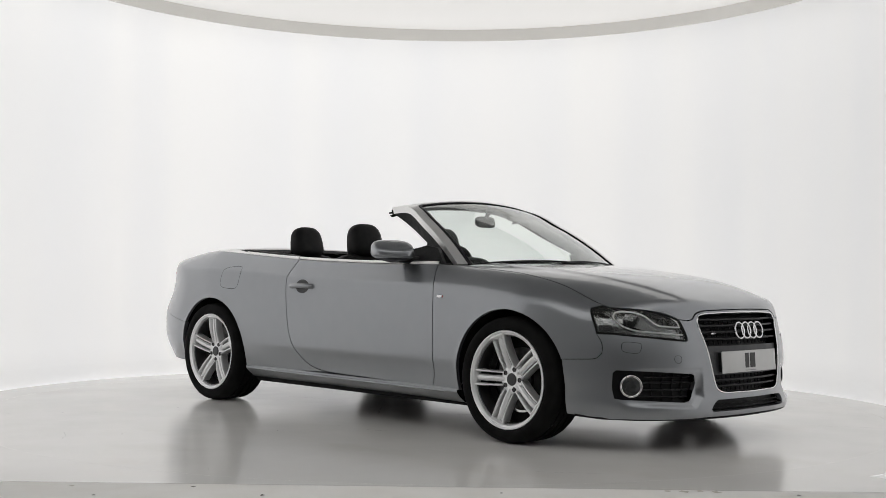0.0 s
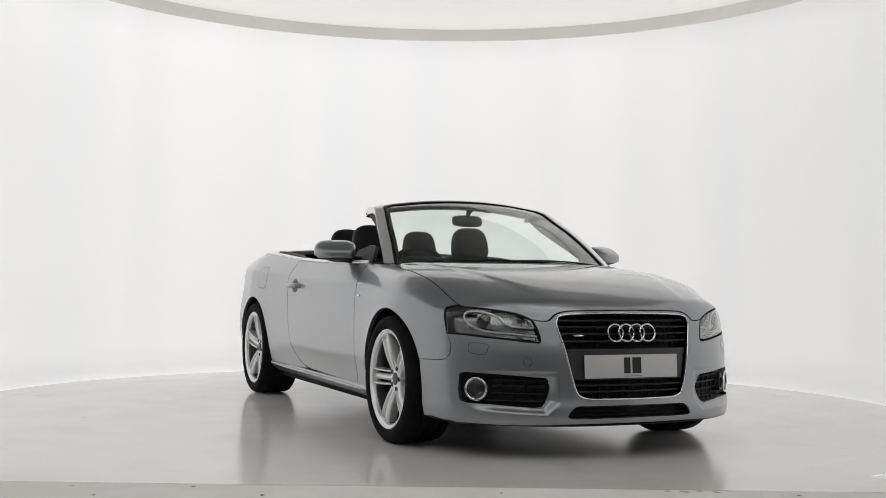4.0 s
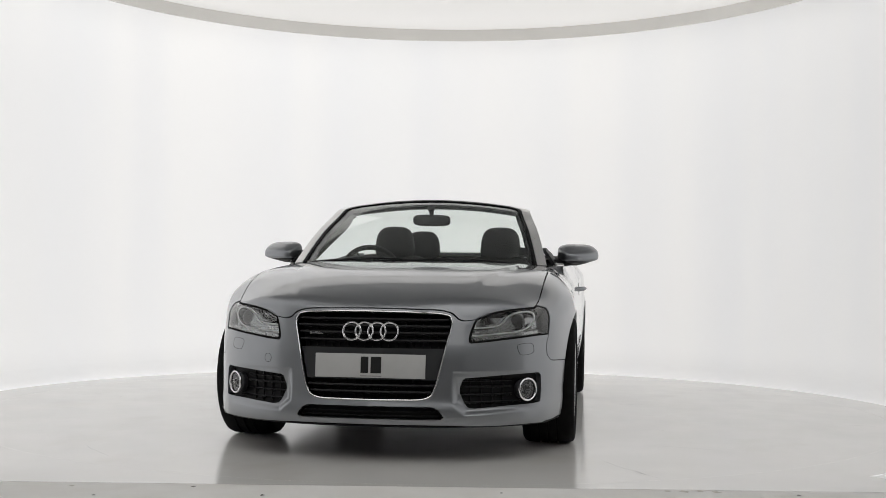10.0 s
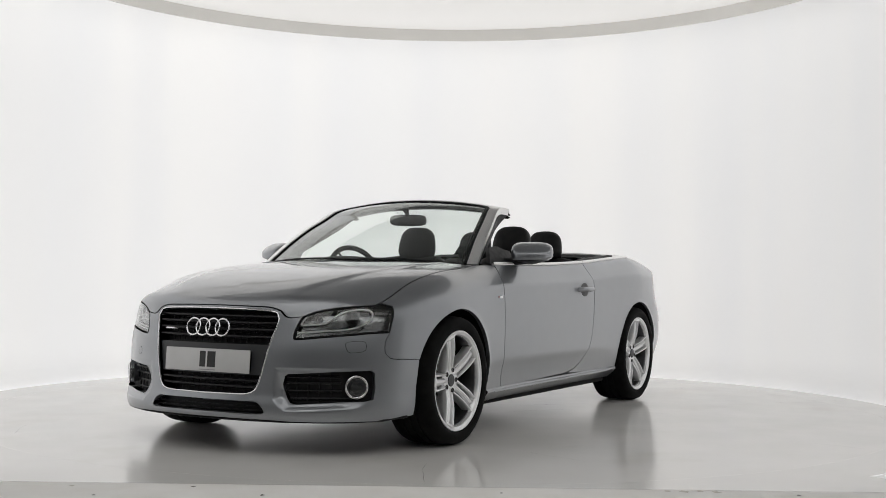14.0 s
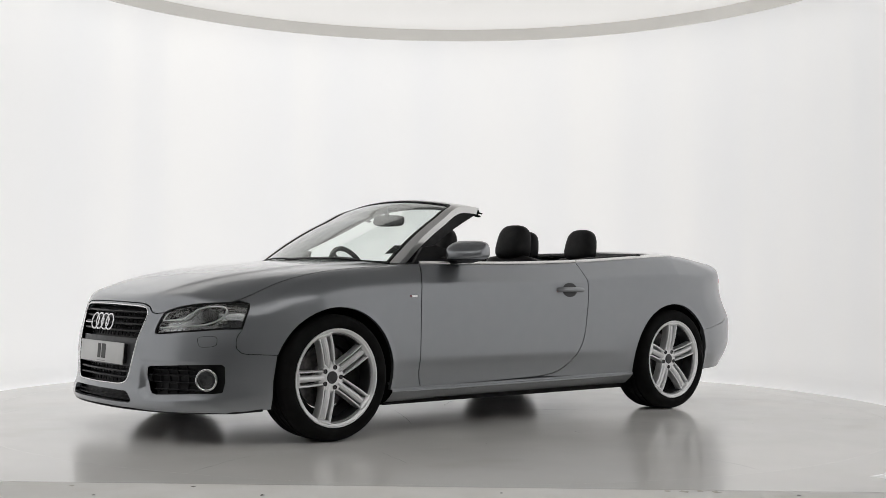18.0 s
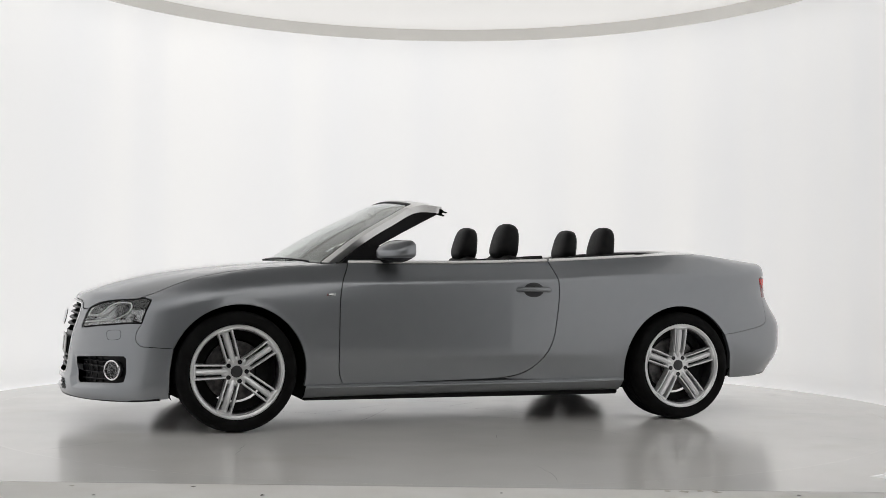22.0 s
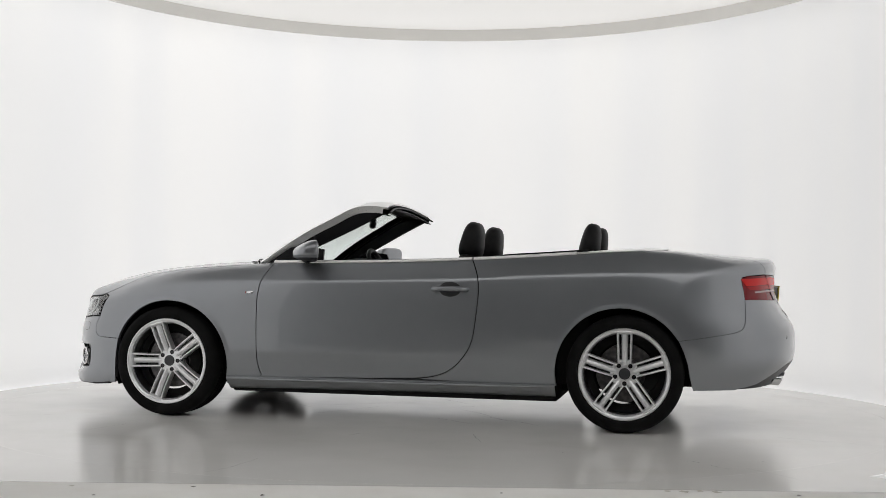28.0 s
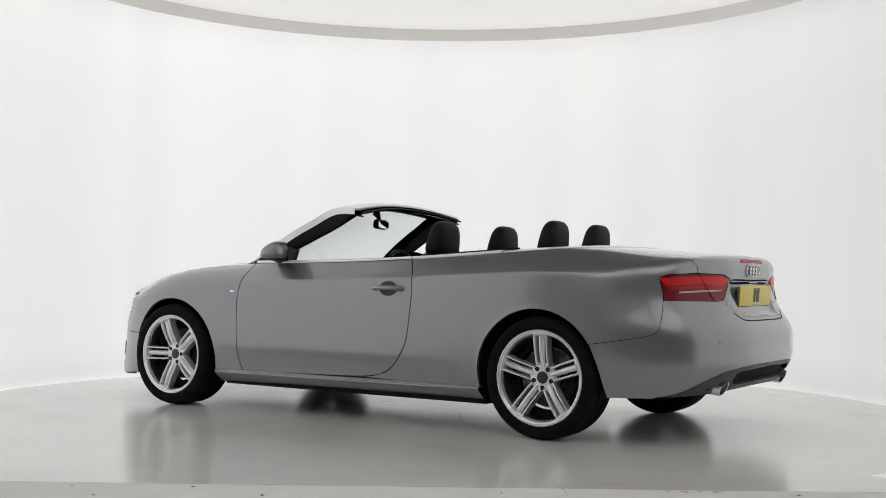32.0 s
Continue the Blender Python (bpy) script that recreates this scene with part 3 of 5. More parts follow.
            bm.faces.new((p[i], p[j], q[j], q[i]))
    bmesh.ops.recalc_face_normals(bm, faces=bm.faces)
    tagged(part("ceiling_disc", bm, CEIL, None), "pale ring of ceiling panel hung above the turntable, with added glow", "ceiling", kind="structure")
    bm = bmesh.new()
    rings = lathe(bm, [(RING_Z + 0.18, far), (RING_Z + 0.15, far), (RING_Z + 0.13, far - 0.004), (RING_Z + 0.13, 0.02)], 96, "Z")
    cap(bm, rings[-1], True)
    cap(bm, rings[0])
    bmesh.ops.recalc_face_normals(bm, faces=bm.faces)
    tagged(part("ceiling_core", bm, CEIL_CORE, None), "unseen grey ceiling disc, added to darken reflections in the car", "ceiling", kind="structure")
    bm = bmesh.new()
    lathe(bm, [(RING_Z, RING_R), (RING_Z, RING_R - 0.018), (RING_Z + 0.11, RING_R - 0.018), (RING_Z + 0.11, RING_R)], 160, "Z", True)
    bmesh.ops.recalc_face_normals(bm, faces=bm.faces)
    tagged(part("trim_ring", bm, FASCIA, None), "grey ring fascia round the ceiling panel", "trim", kind="structure")
    bm = bmesh.new()
    lathe(bm, [(TOP_Z, 0.001), (TOP_Z, 3.6), (TOP_Z + 0.1, 3.6), (TOP_Z + 0.1, 0.001)], 96, "Z", True)
    bmesh.ops.recalc_face_normals(bm, faces=bm.faces)
    tagged(part("ceiling", bm, PLASTER, None, smooth=0), "plain white ceiling above the light cove", "ceiling", kind="structure")
    # unseen anteroom round the camera, its tones set to shape the car's reflections
    for name, c, s, mat, label in (("wall_west", (-3.6, -6.35, 1.75), (0.2, 7.1, 3.5), HALL_SIDE, "unseen plain grey side wall of the camera room"), ("wall_east", (3.6, -6.35, 1.75), (0.2, 7.1, 3.5), HALL_SIDE, "unseen plain grey side wall of the camera room"),
                       ("wall_south", (0, -9.9, 1.75), (7.4, 0.2, 3.5), HALL, "unseen dark grey wall behind the camera"), ("ceiling_hall", (0, -6.4, 3.6), (7.4, 7.2, 0.2), HALL_CEIL, "unseen dark grey ceiling of the camera room"),
                       ("wall_lintel", (0, -3.0, 3.3), (7.0, 0.12, 0.4), PLASTER, "unseen white lintel over the studio mouth")):
        bm = bmesh.new()
        box(bm, *c, *s)
        tagged(part(name, bm, mat, None, smooth=0), label, "wall" if "wall" in name else "ceiling", kind="structure")
    # unseen fill panels, added to brighten the front floor and the car
    fill_panel_glow = glow("fill_glow", (1.0, 0.99, 0.97), ROOM_FILL)
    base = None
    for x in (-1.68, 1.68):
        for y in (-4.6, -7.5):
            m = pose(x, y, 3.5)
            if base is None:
                base = tagged(new("fill_light"), "unseen flat white fill light added on the camera room ceiling", "light", "camera room lights")
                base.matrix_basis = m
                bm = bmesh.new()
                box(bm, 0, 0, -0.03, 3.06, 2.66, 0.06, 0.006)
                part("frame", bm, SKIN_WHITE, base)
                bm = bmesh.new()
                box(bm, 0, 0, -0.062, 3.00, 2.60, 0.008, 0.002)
                part("diffuser", bm, fill_panel_glow, base)
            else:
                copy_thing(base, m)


# ---------------------------------------------------------------- turntable
def turntable():
    disc = tagged(new("turntable"), "round glossy off-white turntable set flush in the floor", "turntable")
    bm = bmesh.new()
    r = TABLE_R
    rings = lathe(bm, [(-0.04, r - 0.001), (-0.001, r), (0.0, r - 0.001), (0.0, 0.02)], 160, "Z")
    cap(bm, rings[-1])
    cap(bm, rings[0], True)
    bmesh.ops.recalc_face_normals(bm, faces=bm.faces)
    part("deck", bm, FLOOR, disc)
    rnd = random.Random(5)
    # cracks and scuffs that turn with the deck: two ends and a width
    marks = [((2.03, 1.10), (2.50, 1.36), 0.008), ((0.30, 2.36), (0.38, 2.80), 0.007), ((-1.87, 1.93), (-2.17, 2.28), 0.007), ((-2.32, 0.944), (-2.41, 0.968), 0.011),
             ((-1.36, -2.25), (-1.71, -2.61), 0.007), ((-2.0, -0.53), (-2.05, -0.58), 0.009), ((-2.12, 0.82), (-2.67, 1.04), 0.008), ((-1.67, 1.83), (-1.72, 1.89), 0.012), ((-1.76, 1.93), (-1.81, 2.0), 0.013),
             ((-1.83, 2.01), (-1.85, 2.05), 0.012), ((0.05, -0.53), (-0.21, -0.27), 0.016), ((-0.12, -0.03), (-0.39, -0.26), 0.014), ((-0.21, 0.05), (-0.62, 0.6), 0.013), ((0.66, 0.6), (0.3, -0.02), 0.012), ((0.83, 0.16), (0.17, -0.29), 0.014),
             ((-2.63, -0.21), (-2.84, -0.19), 0.009), ((1.59, 1.72), (1.47, 1.37), 0.007), ((-0.41, 0.39), (-0.82, 0.74), 0.014), ((-0.09, 0.52), (-0.45, 0.81), 0.012), ((-0.49, 1.19), (-0.6, 1.52), 0.009),
             ((0.1, 1.37), (0.14, 1.47), 0.009), ((0.54, -1.08), (0.73, -1.0), 0.008), ((-0.65, -0.15), (-1.15, -0.35), 0.012), ((1.15, -0.10), (0.70, 0.28), 0.011), ((2.1, -1.45), (2.4, -1.2), 0.006), ((-0.4, -2.4), (-0.1, -2.55), 0.006)]
    for (x0, y0), (x1, y1), w in marks:
        w *= 0.7
        c = Vector(((x0 + x1) / 2, (y0 + y1) / 2))
        length, head = math.hypot(x1 - x0, y1 - y0), math.atan2(y1 - y0, x1 - x0)
        r, a = c.length, head
        bm = bmesh.new()
        left, right = [], []
        for k in range(13):
            t = k / 12 - 0.5
            bend = 0.02 * noise.noise(Vector((t * 4, r * 7, a)))
            p = c + Vector((math.cos(head), math.sin(head))) * (t * length) + Vector((-math.sin(head), math.cos(head))) * bend
            ww = w * (0.25 + 0.75 * abs(noise.noise(Vector((t * 9, a, r))))) * (1 - (2 * t) ** 4)
            side = Vector((-math.sin(head), math.cos(head))) * max(ww, 0.0004) * 0.5
            left.append(bm.verts.new((*(p + side), 0.0012)))
            right.append(bm.verts.new((*(p - side), 0.0012)))
        for k in range(12):
            bm.faces.new((right[k], right[k + 1], left[k + 1], left[k]))
        part("scuff", bm, SCUFF, disc)
    for k in range(16):
        r, a = 2.8 * math.sqrt(rnd.random()), rnd.uniform(0, 2 * math.pi)
        bm = bmesh.new()
        n, s = 9, rnd.uniform(0.003, 0.008)
        ring = [bm.verts.new((r * math.cos(a) + s * rnd.uniform(0.6, 1.2) * math.cos(2 * math.pi * i / n), r * math.sin(a) + s * rnd.uniform(0.6, 1.2) * math.sin(2 * math.pi * i / n), 0.0012)) for i in range(n)]
        bm.faces.new(ring)
        part("speck", bm, SCUFF, disc)
    return disc


# ---------------------------------------------------------------- seams of the car's skin
def arch_arc(which, a0, a1, step=0.02, grow=0.0):
    cx, cz, r = ARCH[which]
    n = int(abs(radians(a1 - a0)) * r / step) + 1
    return [(cx + (r + grow) * math.cos(t), cz + (r + grow) * math.sin(t)) for t in (radians(a0 + (a1 - a0) * i / n) for i in range(n + 1))]


belt_z = table([-1.6, -1.5, -1.326, -1.094, -0.828, -0.497, 0.165, 0.74], [1.028, 1.026, 1.018, 1.003, 0.985, 0.966, 0.943, 0.937], 0.03)
DOOR_FRONT = from_side(spline([(0.738, 0.937), (0.760, 0.890), (0.786, 0.836), (0.803, 0.75), (0.807, 0.688), (0.807, 0.45), (0.803, 0.328), (0.790, 0.28), (0.775, 0.247)]))
DOOR_BACK = from_side(spline([(0.775, 0.247), (0.3, 0.255), (0.0, 0.262), (-0.173, 0.269), (-0.28, 0.285), (-0.36, 0.315), (-0.435, 0.376), (-0.499, 0.475), (-0.53, 0.639), (-0.543, 0.804), (-0.534, 0.869), (-0.515, 0.92), (-0.494, 0.966)]))
DOOR_TOP = from_side([(x, float(belt_z(x))) for x in np.linspace(-0.494, 0.738, 60)])
HOOD_SEAM = from_above(spline([(0.885, 0.742), (1.0, 0.757), (1.3, 0.772), (1.6, 0.768), (1.8, 0.757), (1.868, 0.748)]))
LAMP_TOP = from_front(spline([(0.74, 0.722), (0.634, 0.711), (0.56, 0.697), (0.523, 0.686), (0.478, 0.664)]))
HOOD_NOSE = from_front(spline([(0.478, 0.664), (0.43, 0.658), (0.400, 0.664), (0.375, 0.688), (0.33, 0.703), (0.2, 0.709), (0.0, 0.712)]))
LAMP_REAR = from_side(spline([(1.878, 0.590), (1.858, 0.65), (1.826, 0.718)]))
LAMP_LOW = from_front(spline([(0.462, 0.556), (0.52, 0.560), (0.584, 0.568), (0.68, 0.578), (0.76, 0.588)]))
LAMP_IN = from_front(spline([(0.478, 0.664), (0.462, 0.62), (0.452, 0.575), (0.455, 0.560), (0.462, 0.556)]))
BUMPER_SEAM = from_side(spline([(1.716, 0.458), (1.80, 0.462), (1.885, 0.470), (1.905, 0.490), (1.905, 0.542), (1.878, 0.590)]))
GRILLE = [(0.0, 0.700), (0.2, 0.697), (0.33, 0.690), (0.362, 0.680), (0.374, 0.655), (0.352, 0.55), (0.328, 0.44), (0.303, 0.345), (0.285, 0.312), (0.25, 0.297), (0.12, 0.292), (0.0, 0.291)]
FOG = [(0.766, 0.413), (0.627, 0.407), (0.440, 0.394), (0.428, 0.386), (0.414, 0.350), (0.413, 0.325), (0.436, 0.276), (0.452, 0.258), (0.480, 0.252), (0.56, 0.257), (0.66, 0.264), (0.75, 0.268), (0.775, 0.274), (0.779, 0.33), (0.776, 0.40)]
INTAKE = [(0.0, 0.263), (0.24, 0.262), (0.300, 0.260), (0.318, 0.250), (0.345, 0.214), (0.335, 0.205), (0.28, 0.203), (0.0, 0.204)]
TAIL_SEAM = from_side(spline([(-1.674, 0.523), (-1.72, 0.529), (-1.85, 0.550), (-1.99, 0.578), (-2.02, 0.595), (-2.033, 0.64), (-2.032, 0.756)]))
LIGHT_FRONT = from_side(spline([(-2.032, 0.756), (-2.026, 0.80), (-2.012, 0.866), (-2.016, 0.879), (-2.04, 0.884)]))
LIGHT_TOP = from_rear(spline([(0.78, 0.888), (0.70, 0.893), (0.62, 0.897), (0.50, 0.895), (0.38, 0.888), (0.330, 0.868)]))
LIGHT_LOW = from_rear(spline([(0.330, 0.868), (0.365, 0.825), (0.425, 0.762), (0.46, 0.754), (0.62, 0.754), (0.78, 0.756)], sharp=(0,)))
DECK_SEAM = np.concatenate([from_above(spline([(-1.625, 0.712), (-1.75, 0.694), (-1.95, 0.671), (-2.05, 0.660), (-2.10, 0.654)])), from_rear(spline([(0.640, 0.968), (0.63, 0.94), (0.62, 0.897)]))])


def loft_part(name, verts, faces, mat, parent, label="", smooth=True):
    return child(name, mesh_from(name, verts, faces, mat, smooth), parent, label)


def body(car):
    # front wings
    wing = np.concatenate([DOOR_FRONT, from_side([(0.85, 0.246), (0.92, 0.246), (0.99, 0.246)]),
                           from_side(arch_arc("front", 192.5, 20.7)), BUMPER_SEAM[1:], LAMP_REAR[1:], HOOD_SEAM[::-1],
                           from_above([(0.85, 0.752), (0.80, 0.775)])])
    panel("front_wing", ROUND, wing, PAINT, car, mirror=True, step=0.014)
    # doors
    door = np.concatenate([DOOR_FRONT, DOOR_BACK[1:], DOOR_TOP[1:-1]])
    doors = panel("door", ROUND, door, PAINT, car, mirror=True, step=0.013, gap=0.0038)
    # rear wings
    k = int(np.argmin(np.abs(DOOR_BACK[:, 0] + 0.173) + (DOOR_BACK[:, 2] > 0.4) * 9))
    rear = np.concatenate([DOOR_BACK[k:], from_side([(x, float(belt_z(x))) for x in np.linspace(-0.53, -1.5, 40)]), from_above([(-1.55, 0.745)]), DECK_SEAM, LIGHT_TOP[::-1][len(LIGHT_TOP) - int(np.argmin(np.abs(LIGHT_TOP[:, 1] - 0.62))):],
                           LIGHT_FRONT[::-1], TAIL_SEAM[::-1][1:], from_side(arch_arc("rear", 148, -12)),
                           from_side([(-0.97, 0.250), (-0.7, 0.254), (-0.45, 0.259), (-0.25, 0.263)])])
    quarter = panel("rear_wing", ROUND, rear, PAINT, car, mirror=True, step=0.013, gap=0.0016)
    # bonnet
    hood = np.concatenate([from_above(spline([(1.075, 0.0), (1.065, 0.25), (1.02, 0.45), (0.95, 0.62), (0.885, 0.742)])), HOOD_SEAM[1:], LAMP_TOP, HOOD_NOSE[1:]])
    panel("bonnet", ROUND, both(hood), PAINT, car, step=0.018, gap=0.0026)
    # front bumper
    low = np.concatenate([from_front(spline([(0.0, 0.178), (0.36, 0.176), (0.47, 0.172), (0.60, 0.170), (0.74, 0.172)])), from_side([(1.95, 0.170), (1.85, 0.176), (1.738, 0.186)])])
    bump = np.concatenate([HOOD_NOSE[::-1], LAMP_IN[1:], LAMP_LOW[1:], BUMPER_SEAM[::-1], from_side([(1.724, 0.40), (1.733, 0.33), (1.735, 0.24)]), low[::-1]])
    grille = both(from_front(spline(GRILLE, 0.02)))
    fog = from_front(spline(FOG, 0.02, True, range(15)))
    intake = both(from_front(spline(INTAKE, 0.02)))
    flip = [1, -1, 1]
    panel("front_bumper", NOSE, both(bump), PAINT, car, holes=[grille, fog, fog * flip, intake], step=0.009, depth=0.03)
    # rear bumper
    lid_low = from_rear(spline([(0.0, 0.648), (0.25, 0.650), (0.34, 0.660), (0.375, 0.70), (0.405, 0.750), (0.425, 0.762)]))
    rlow = from_rear(spline([(0.0, 0.418), (0.30, 0.415), (0.48, 0.402), (0.58, 0.385), (0.66, 0.345), (0.74, 0.285), (0.80, 0.262)]))
    rside = from_side([(-1.98, 0.253), (-1.85, 0.25), (-1.752, 0.247), (-1.740, 0.30), (-1.722, 0.40), (-1.700, 0.465)])
    rb = np.concatenate([lid_low, LIGHT_LOW[np.argmin(np.abs(LIGHT_LOW[:, 1] - 0.425)) + 1:], TAIL_SEAM[::-1], rside[::-1], rlow[::-1]])
    panel("rear_bumper", TAIL, both(rb), PAINT, car, step=0.018, depth=0.03, gap=0.0006)
    # lower valance of the rear bumper
    val = np.concatenate([rlow, from_rear(spline([(0.80, 0.258), (0.60, 0.268), (0.30, 0.282), (0.0, 0.286)]))])
    vent = both(from_rear(spline([(0.0, 0.398), (0.40, 0.388), (0.44, 0.372), (0.41, 0.322), (0.37, 0.314), (0.0, 0.316)], 0.02, False, (1,))))
    panel("valance", TAIL, both(val), GREY_PLASTIC, car, holes=[vent], step=0.028, label="dark grey plastic valance")
    panel("valance_vent", TAIL, vent, UNDER, car, level=0.028, depth=-0.026, gap=0, label="black mesh insert")
    # boot lid
    lid = np.concatenate([from_above(spline([(-1.60, 0.0), (-1.60, 0.5), (-1.603, 0.66), (-1.610, 0.70)])), DECK_SEAM, LIGHT_TOP[int(np.argmin(np.abs(LIGHT_TOP[:, 1] - 0.62))) + 1:], LIGHT_LOW[1:int(np.argmin(np.abs(LIGHT_LOW[:, 1] - 0.425)))], lid_low[::-1]])
    panel("boot_lid", LID, both(lid), PAINT, car, step=0.016, depth=0.025)
    # flush dark strip standing in for the shaded grip recess above the plate
    grip = both(from_rear(spline([(0.0, 0.868), (0.30, 0.867), (0.325, 0.858), (0.30, 0.846), (0.0, 0.845)], 0.02)))
    panel("grip_shade", TAIL, grip, UNDER, car, level=-0.0008, depth=0.001, step=0.02, gap=0, label="dark strip laid on as the shaded grip recess above the plate")
    # side skirts with a raised blade
    n = 60
    verts, faces = [], []
    prof = [(-0.035, 0.285), (-0.012, 0.256), (0.006, 0.252), (0.012, 0.246), (0.012, 0.236), (0.002, 0.225), (-0.010, 0.212), (-0.030, 0.196), (-0.050, 0.180), (-0.08, 0.170), (-0.12, 0.168)]
    xs = np.linspace(0.995, -0.985, n)
    ys = from_side([(x, 0.256 - 0.004 * 0) for x in xs])[:, 1]
    for x, y in zip(xs, ys):
        lift = 0.010 * (0.995 - x) / 1.98
        for dy, z in prof:
            verts.append((x, y + dy, z + lift))
    m = len(prof)
    for i in range(n - 1):
        for j in range(m - 1):
            faces.append((i * m + j, i * m + j + 1, (i + 1) * m + j + 1, (i + 1) * m + j))
    for s in (1, -1):
        w = [(a, s * b, c) for a, b, c in verts]
        ob = loft_part("side_skirt", w, [f if s < 0 else f[::-1] for f in faces], PAINT, car)
        ob.data.set_sharp_from_angle(angle=radians(28))
        bm = bmesh.new()
        path = [(x, s * (y + 0.014), 0.234 + 0.010 * (0.995 - x) / 1.98) for x, y in zip(xs[3:-3], ys[3:-3])]
        tube(bm, path, [0.004 + 0.012 * min(1, k / 8, (len(path) - 1 - k) / 8) for k in range(len(path))], 10, 0.55)
        part("skirt_blade", bm, PAINT, ob)
    return doors, quarter


def underbody(car):
    for name, c, s in (("floor_pan", (0.0, 0, 0.185), (1.98, 1.60, 0.06)), ("rear_tray", (-1.98, 0, 0.34), (0.44, 1.2, 0.10)), ("front_tray", (1.90, 0, 0.21), (0.36, 0.9, 0.03)),
                       ("front_subframe", (1.375, 0, 0.24), (0.78, 1.10, 0.06)), ("rear_subframe", (-1.375, 0, 0.27), (0.78, 1.08, 0.06))):
        bm = bmesh.new()
        box(bm, *c, *s, 0.012)
        part(name, bm, UNDER, car, "black underbody tray")
    for which, s in (("front", 1), ("front", -1), ("rear", 1), ("rear", -1)):
        cx, cz, r = ARCH[which]
        verts, faces = [], []
        ends = (198, -23) if which == "front" else (191, -20)
        pts = arch_arc(which, *ends, 0.03, 0.012)
        ys = from_side(arch_arc(which, *ends, 0.03, 0.012))[:, 1]
        for (x, z), y in zip(pts, ys):
            verts += [(x, s * (y - 0.008), z), (x, s * 0.56, z)]
        for i in range(len(pts) - 1):
            faces.append((2 * i, 2 * i + 1, 2 * i + 3, 2 * i + 2) if s > 0 else (2 * i + 2, 2 * i + 3, 2 * i + 1, 2 * i))
        base = len(verts)
        verts += [(x, s * 0.56, z) for x, z in pts]
        faces.append([base + i for i in range(len(pts))] if s > 0 else [base + i for i in range(len(pts))][::-1])
        loft_part("arch_liner", verts, faces, UNDER, car, "black wheel arch liner")


# ---------------------------------------------------------------- wheels
def wheel_meshes():
    out = {}
    bm = bmesh.new()
    prof = [(-0.118, 0.256), (-0.128, 0.264), (-0.134, 0.285), (-0.132, 0.306), (-0.122, 0.320), (-0.104, 0.3275), (-0.08, 0.3300), (-0.052, 0.3308), (-0.050, 0.3245), (-0.042, 0.3245), (-0.040, 0.331),
            (-0.006, 0.3313), (-0.004, 0.3245), (0.004, 0.3245), (0.006, 0.3313), (0.040, 0.331), (0.042, 0.3245), (0.050, 0.3245), (0.052, 0.3308), (0.08, 0.3300), (0.104, 0.3275), (0.122, 0.320), (0.132, 0.306), (0.1345, 0.285), (0.130, 0.266), (0.124, 0.2600), (0.118, 0.256)]
    lathe(bm, [(a, b) for a, b in prof], 96)
    bmesh.ops.recalc_face_normals(bm, faces=bm.faces)
    out["tyre"] = bm
    bm = bmesh.new()
    lathe(bm, [(0.113, 0.2585), (0.121, 0.2590), (0.125, 0.2565), (0.1254, 0.2535), (0.1245, 0.2500), (0.1215, 0.2475), (0.1195, 0.2420), (0.1165, 0.2370), (0.1090, 0.2335), (0.1000, 0.2325), (0.096, 0.2430), (0.110, 0.2560)], 96)
    bmesh.ops.recalc_face_normals(bm, faces=bm.faces)
    out["rim"] = bm
    bm = bmesh.new()
    lathe(bm, [(0.099, 0.2330), (0.097, 0.2290), (0.06, 0.2280), (0.02, 0.2270), (-0.03, 0.2250), (-0.10, 0.2210), (-0.118, 0.2500), (-0.121, 0.2585), (-0.112, 0.2560), (-0.09, 0.2300), (0.092, 0.2380)], 96)
    bmesh.ops.recalc_face_normals(bm, faces=bm.faces)
    out["barrel"] = bm

    def bar(bm, r0, r1, o0, o1, w0, w1, y0, y1, thick, dome):
        """A radial bar along +x: its offset across, width and face height from root to rim."""
        rows = []
        n = 9
        for i in range(n):
            t = i / (n - 1)
            r, o, w = r0 + (r1 - r0) * t, o0 + (o1 - o0) * t, (w0 + (w1 - w0) * t) / 2
            y = y0 + (y1 - y0) * t + 0.010 * math.sin(math.pi * t)
            rows.append([bm.verts.new(v) for v in ((r, y - thick, o - w), (r, y - 0.004, o - w), (r, y + dome * 0.7, o - w * 0.55), (r, y + dome, o), (r, y + dome * 0.7, o + w * 0.55), (r, y - 0.004, o + w), (r, y - thick, o + w))])
        for p, q in zip(rows, rows[1:]):
            for j in range(6):
                bm.faces.new((p[j], p[j + 1], q[j + 1], q[j]))
        bm.faces.new(rows[0])
        bm.faces.new(rows[-1][::-1])
    bm = bmesh.new()
    for side in (-1, 1):
        bar(bm, 0.050, 0.241, side * 0.0335, side * 0.0380, 0.0115, 0.0130, 0.073, 0.110, 0.050, 0.004)
    bar(bm, 0.034, 0.236, 0.0, 0.0, 0.030, 0.036, 0.064, 0.096, 0.045, 0.010)
    bar(bm, 0.222, 0.244, 0.0, 0.0, 0.080, 0.104, 0.106, 0.1175, 0.03, 0.003)
    bar(bm, 0.040, 0.078, 0.0, 0.0, 0.074, 0.070, 0.060, 0.066, 0.040, 0.002)
    bmesh.ops.recalc_face_normals(bm, faces=bm.faces)
    out["spoke"] = bm
    bm = bmesh.new()
    rings = lathe(bm, [(0.02, 0.073), (0.066, 0.073), (0.0755, 0.070), (0.0775, 0.050), (0.0775, 0.033)], 48)
    cap(bm, rings[-1])
    cap(bm, rings[0])
    bmesh.ops.recalc_face_normals(bm, faces=bm.faces)
    out["hub"] = bm
    bm = bmesh.new()
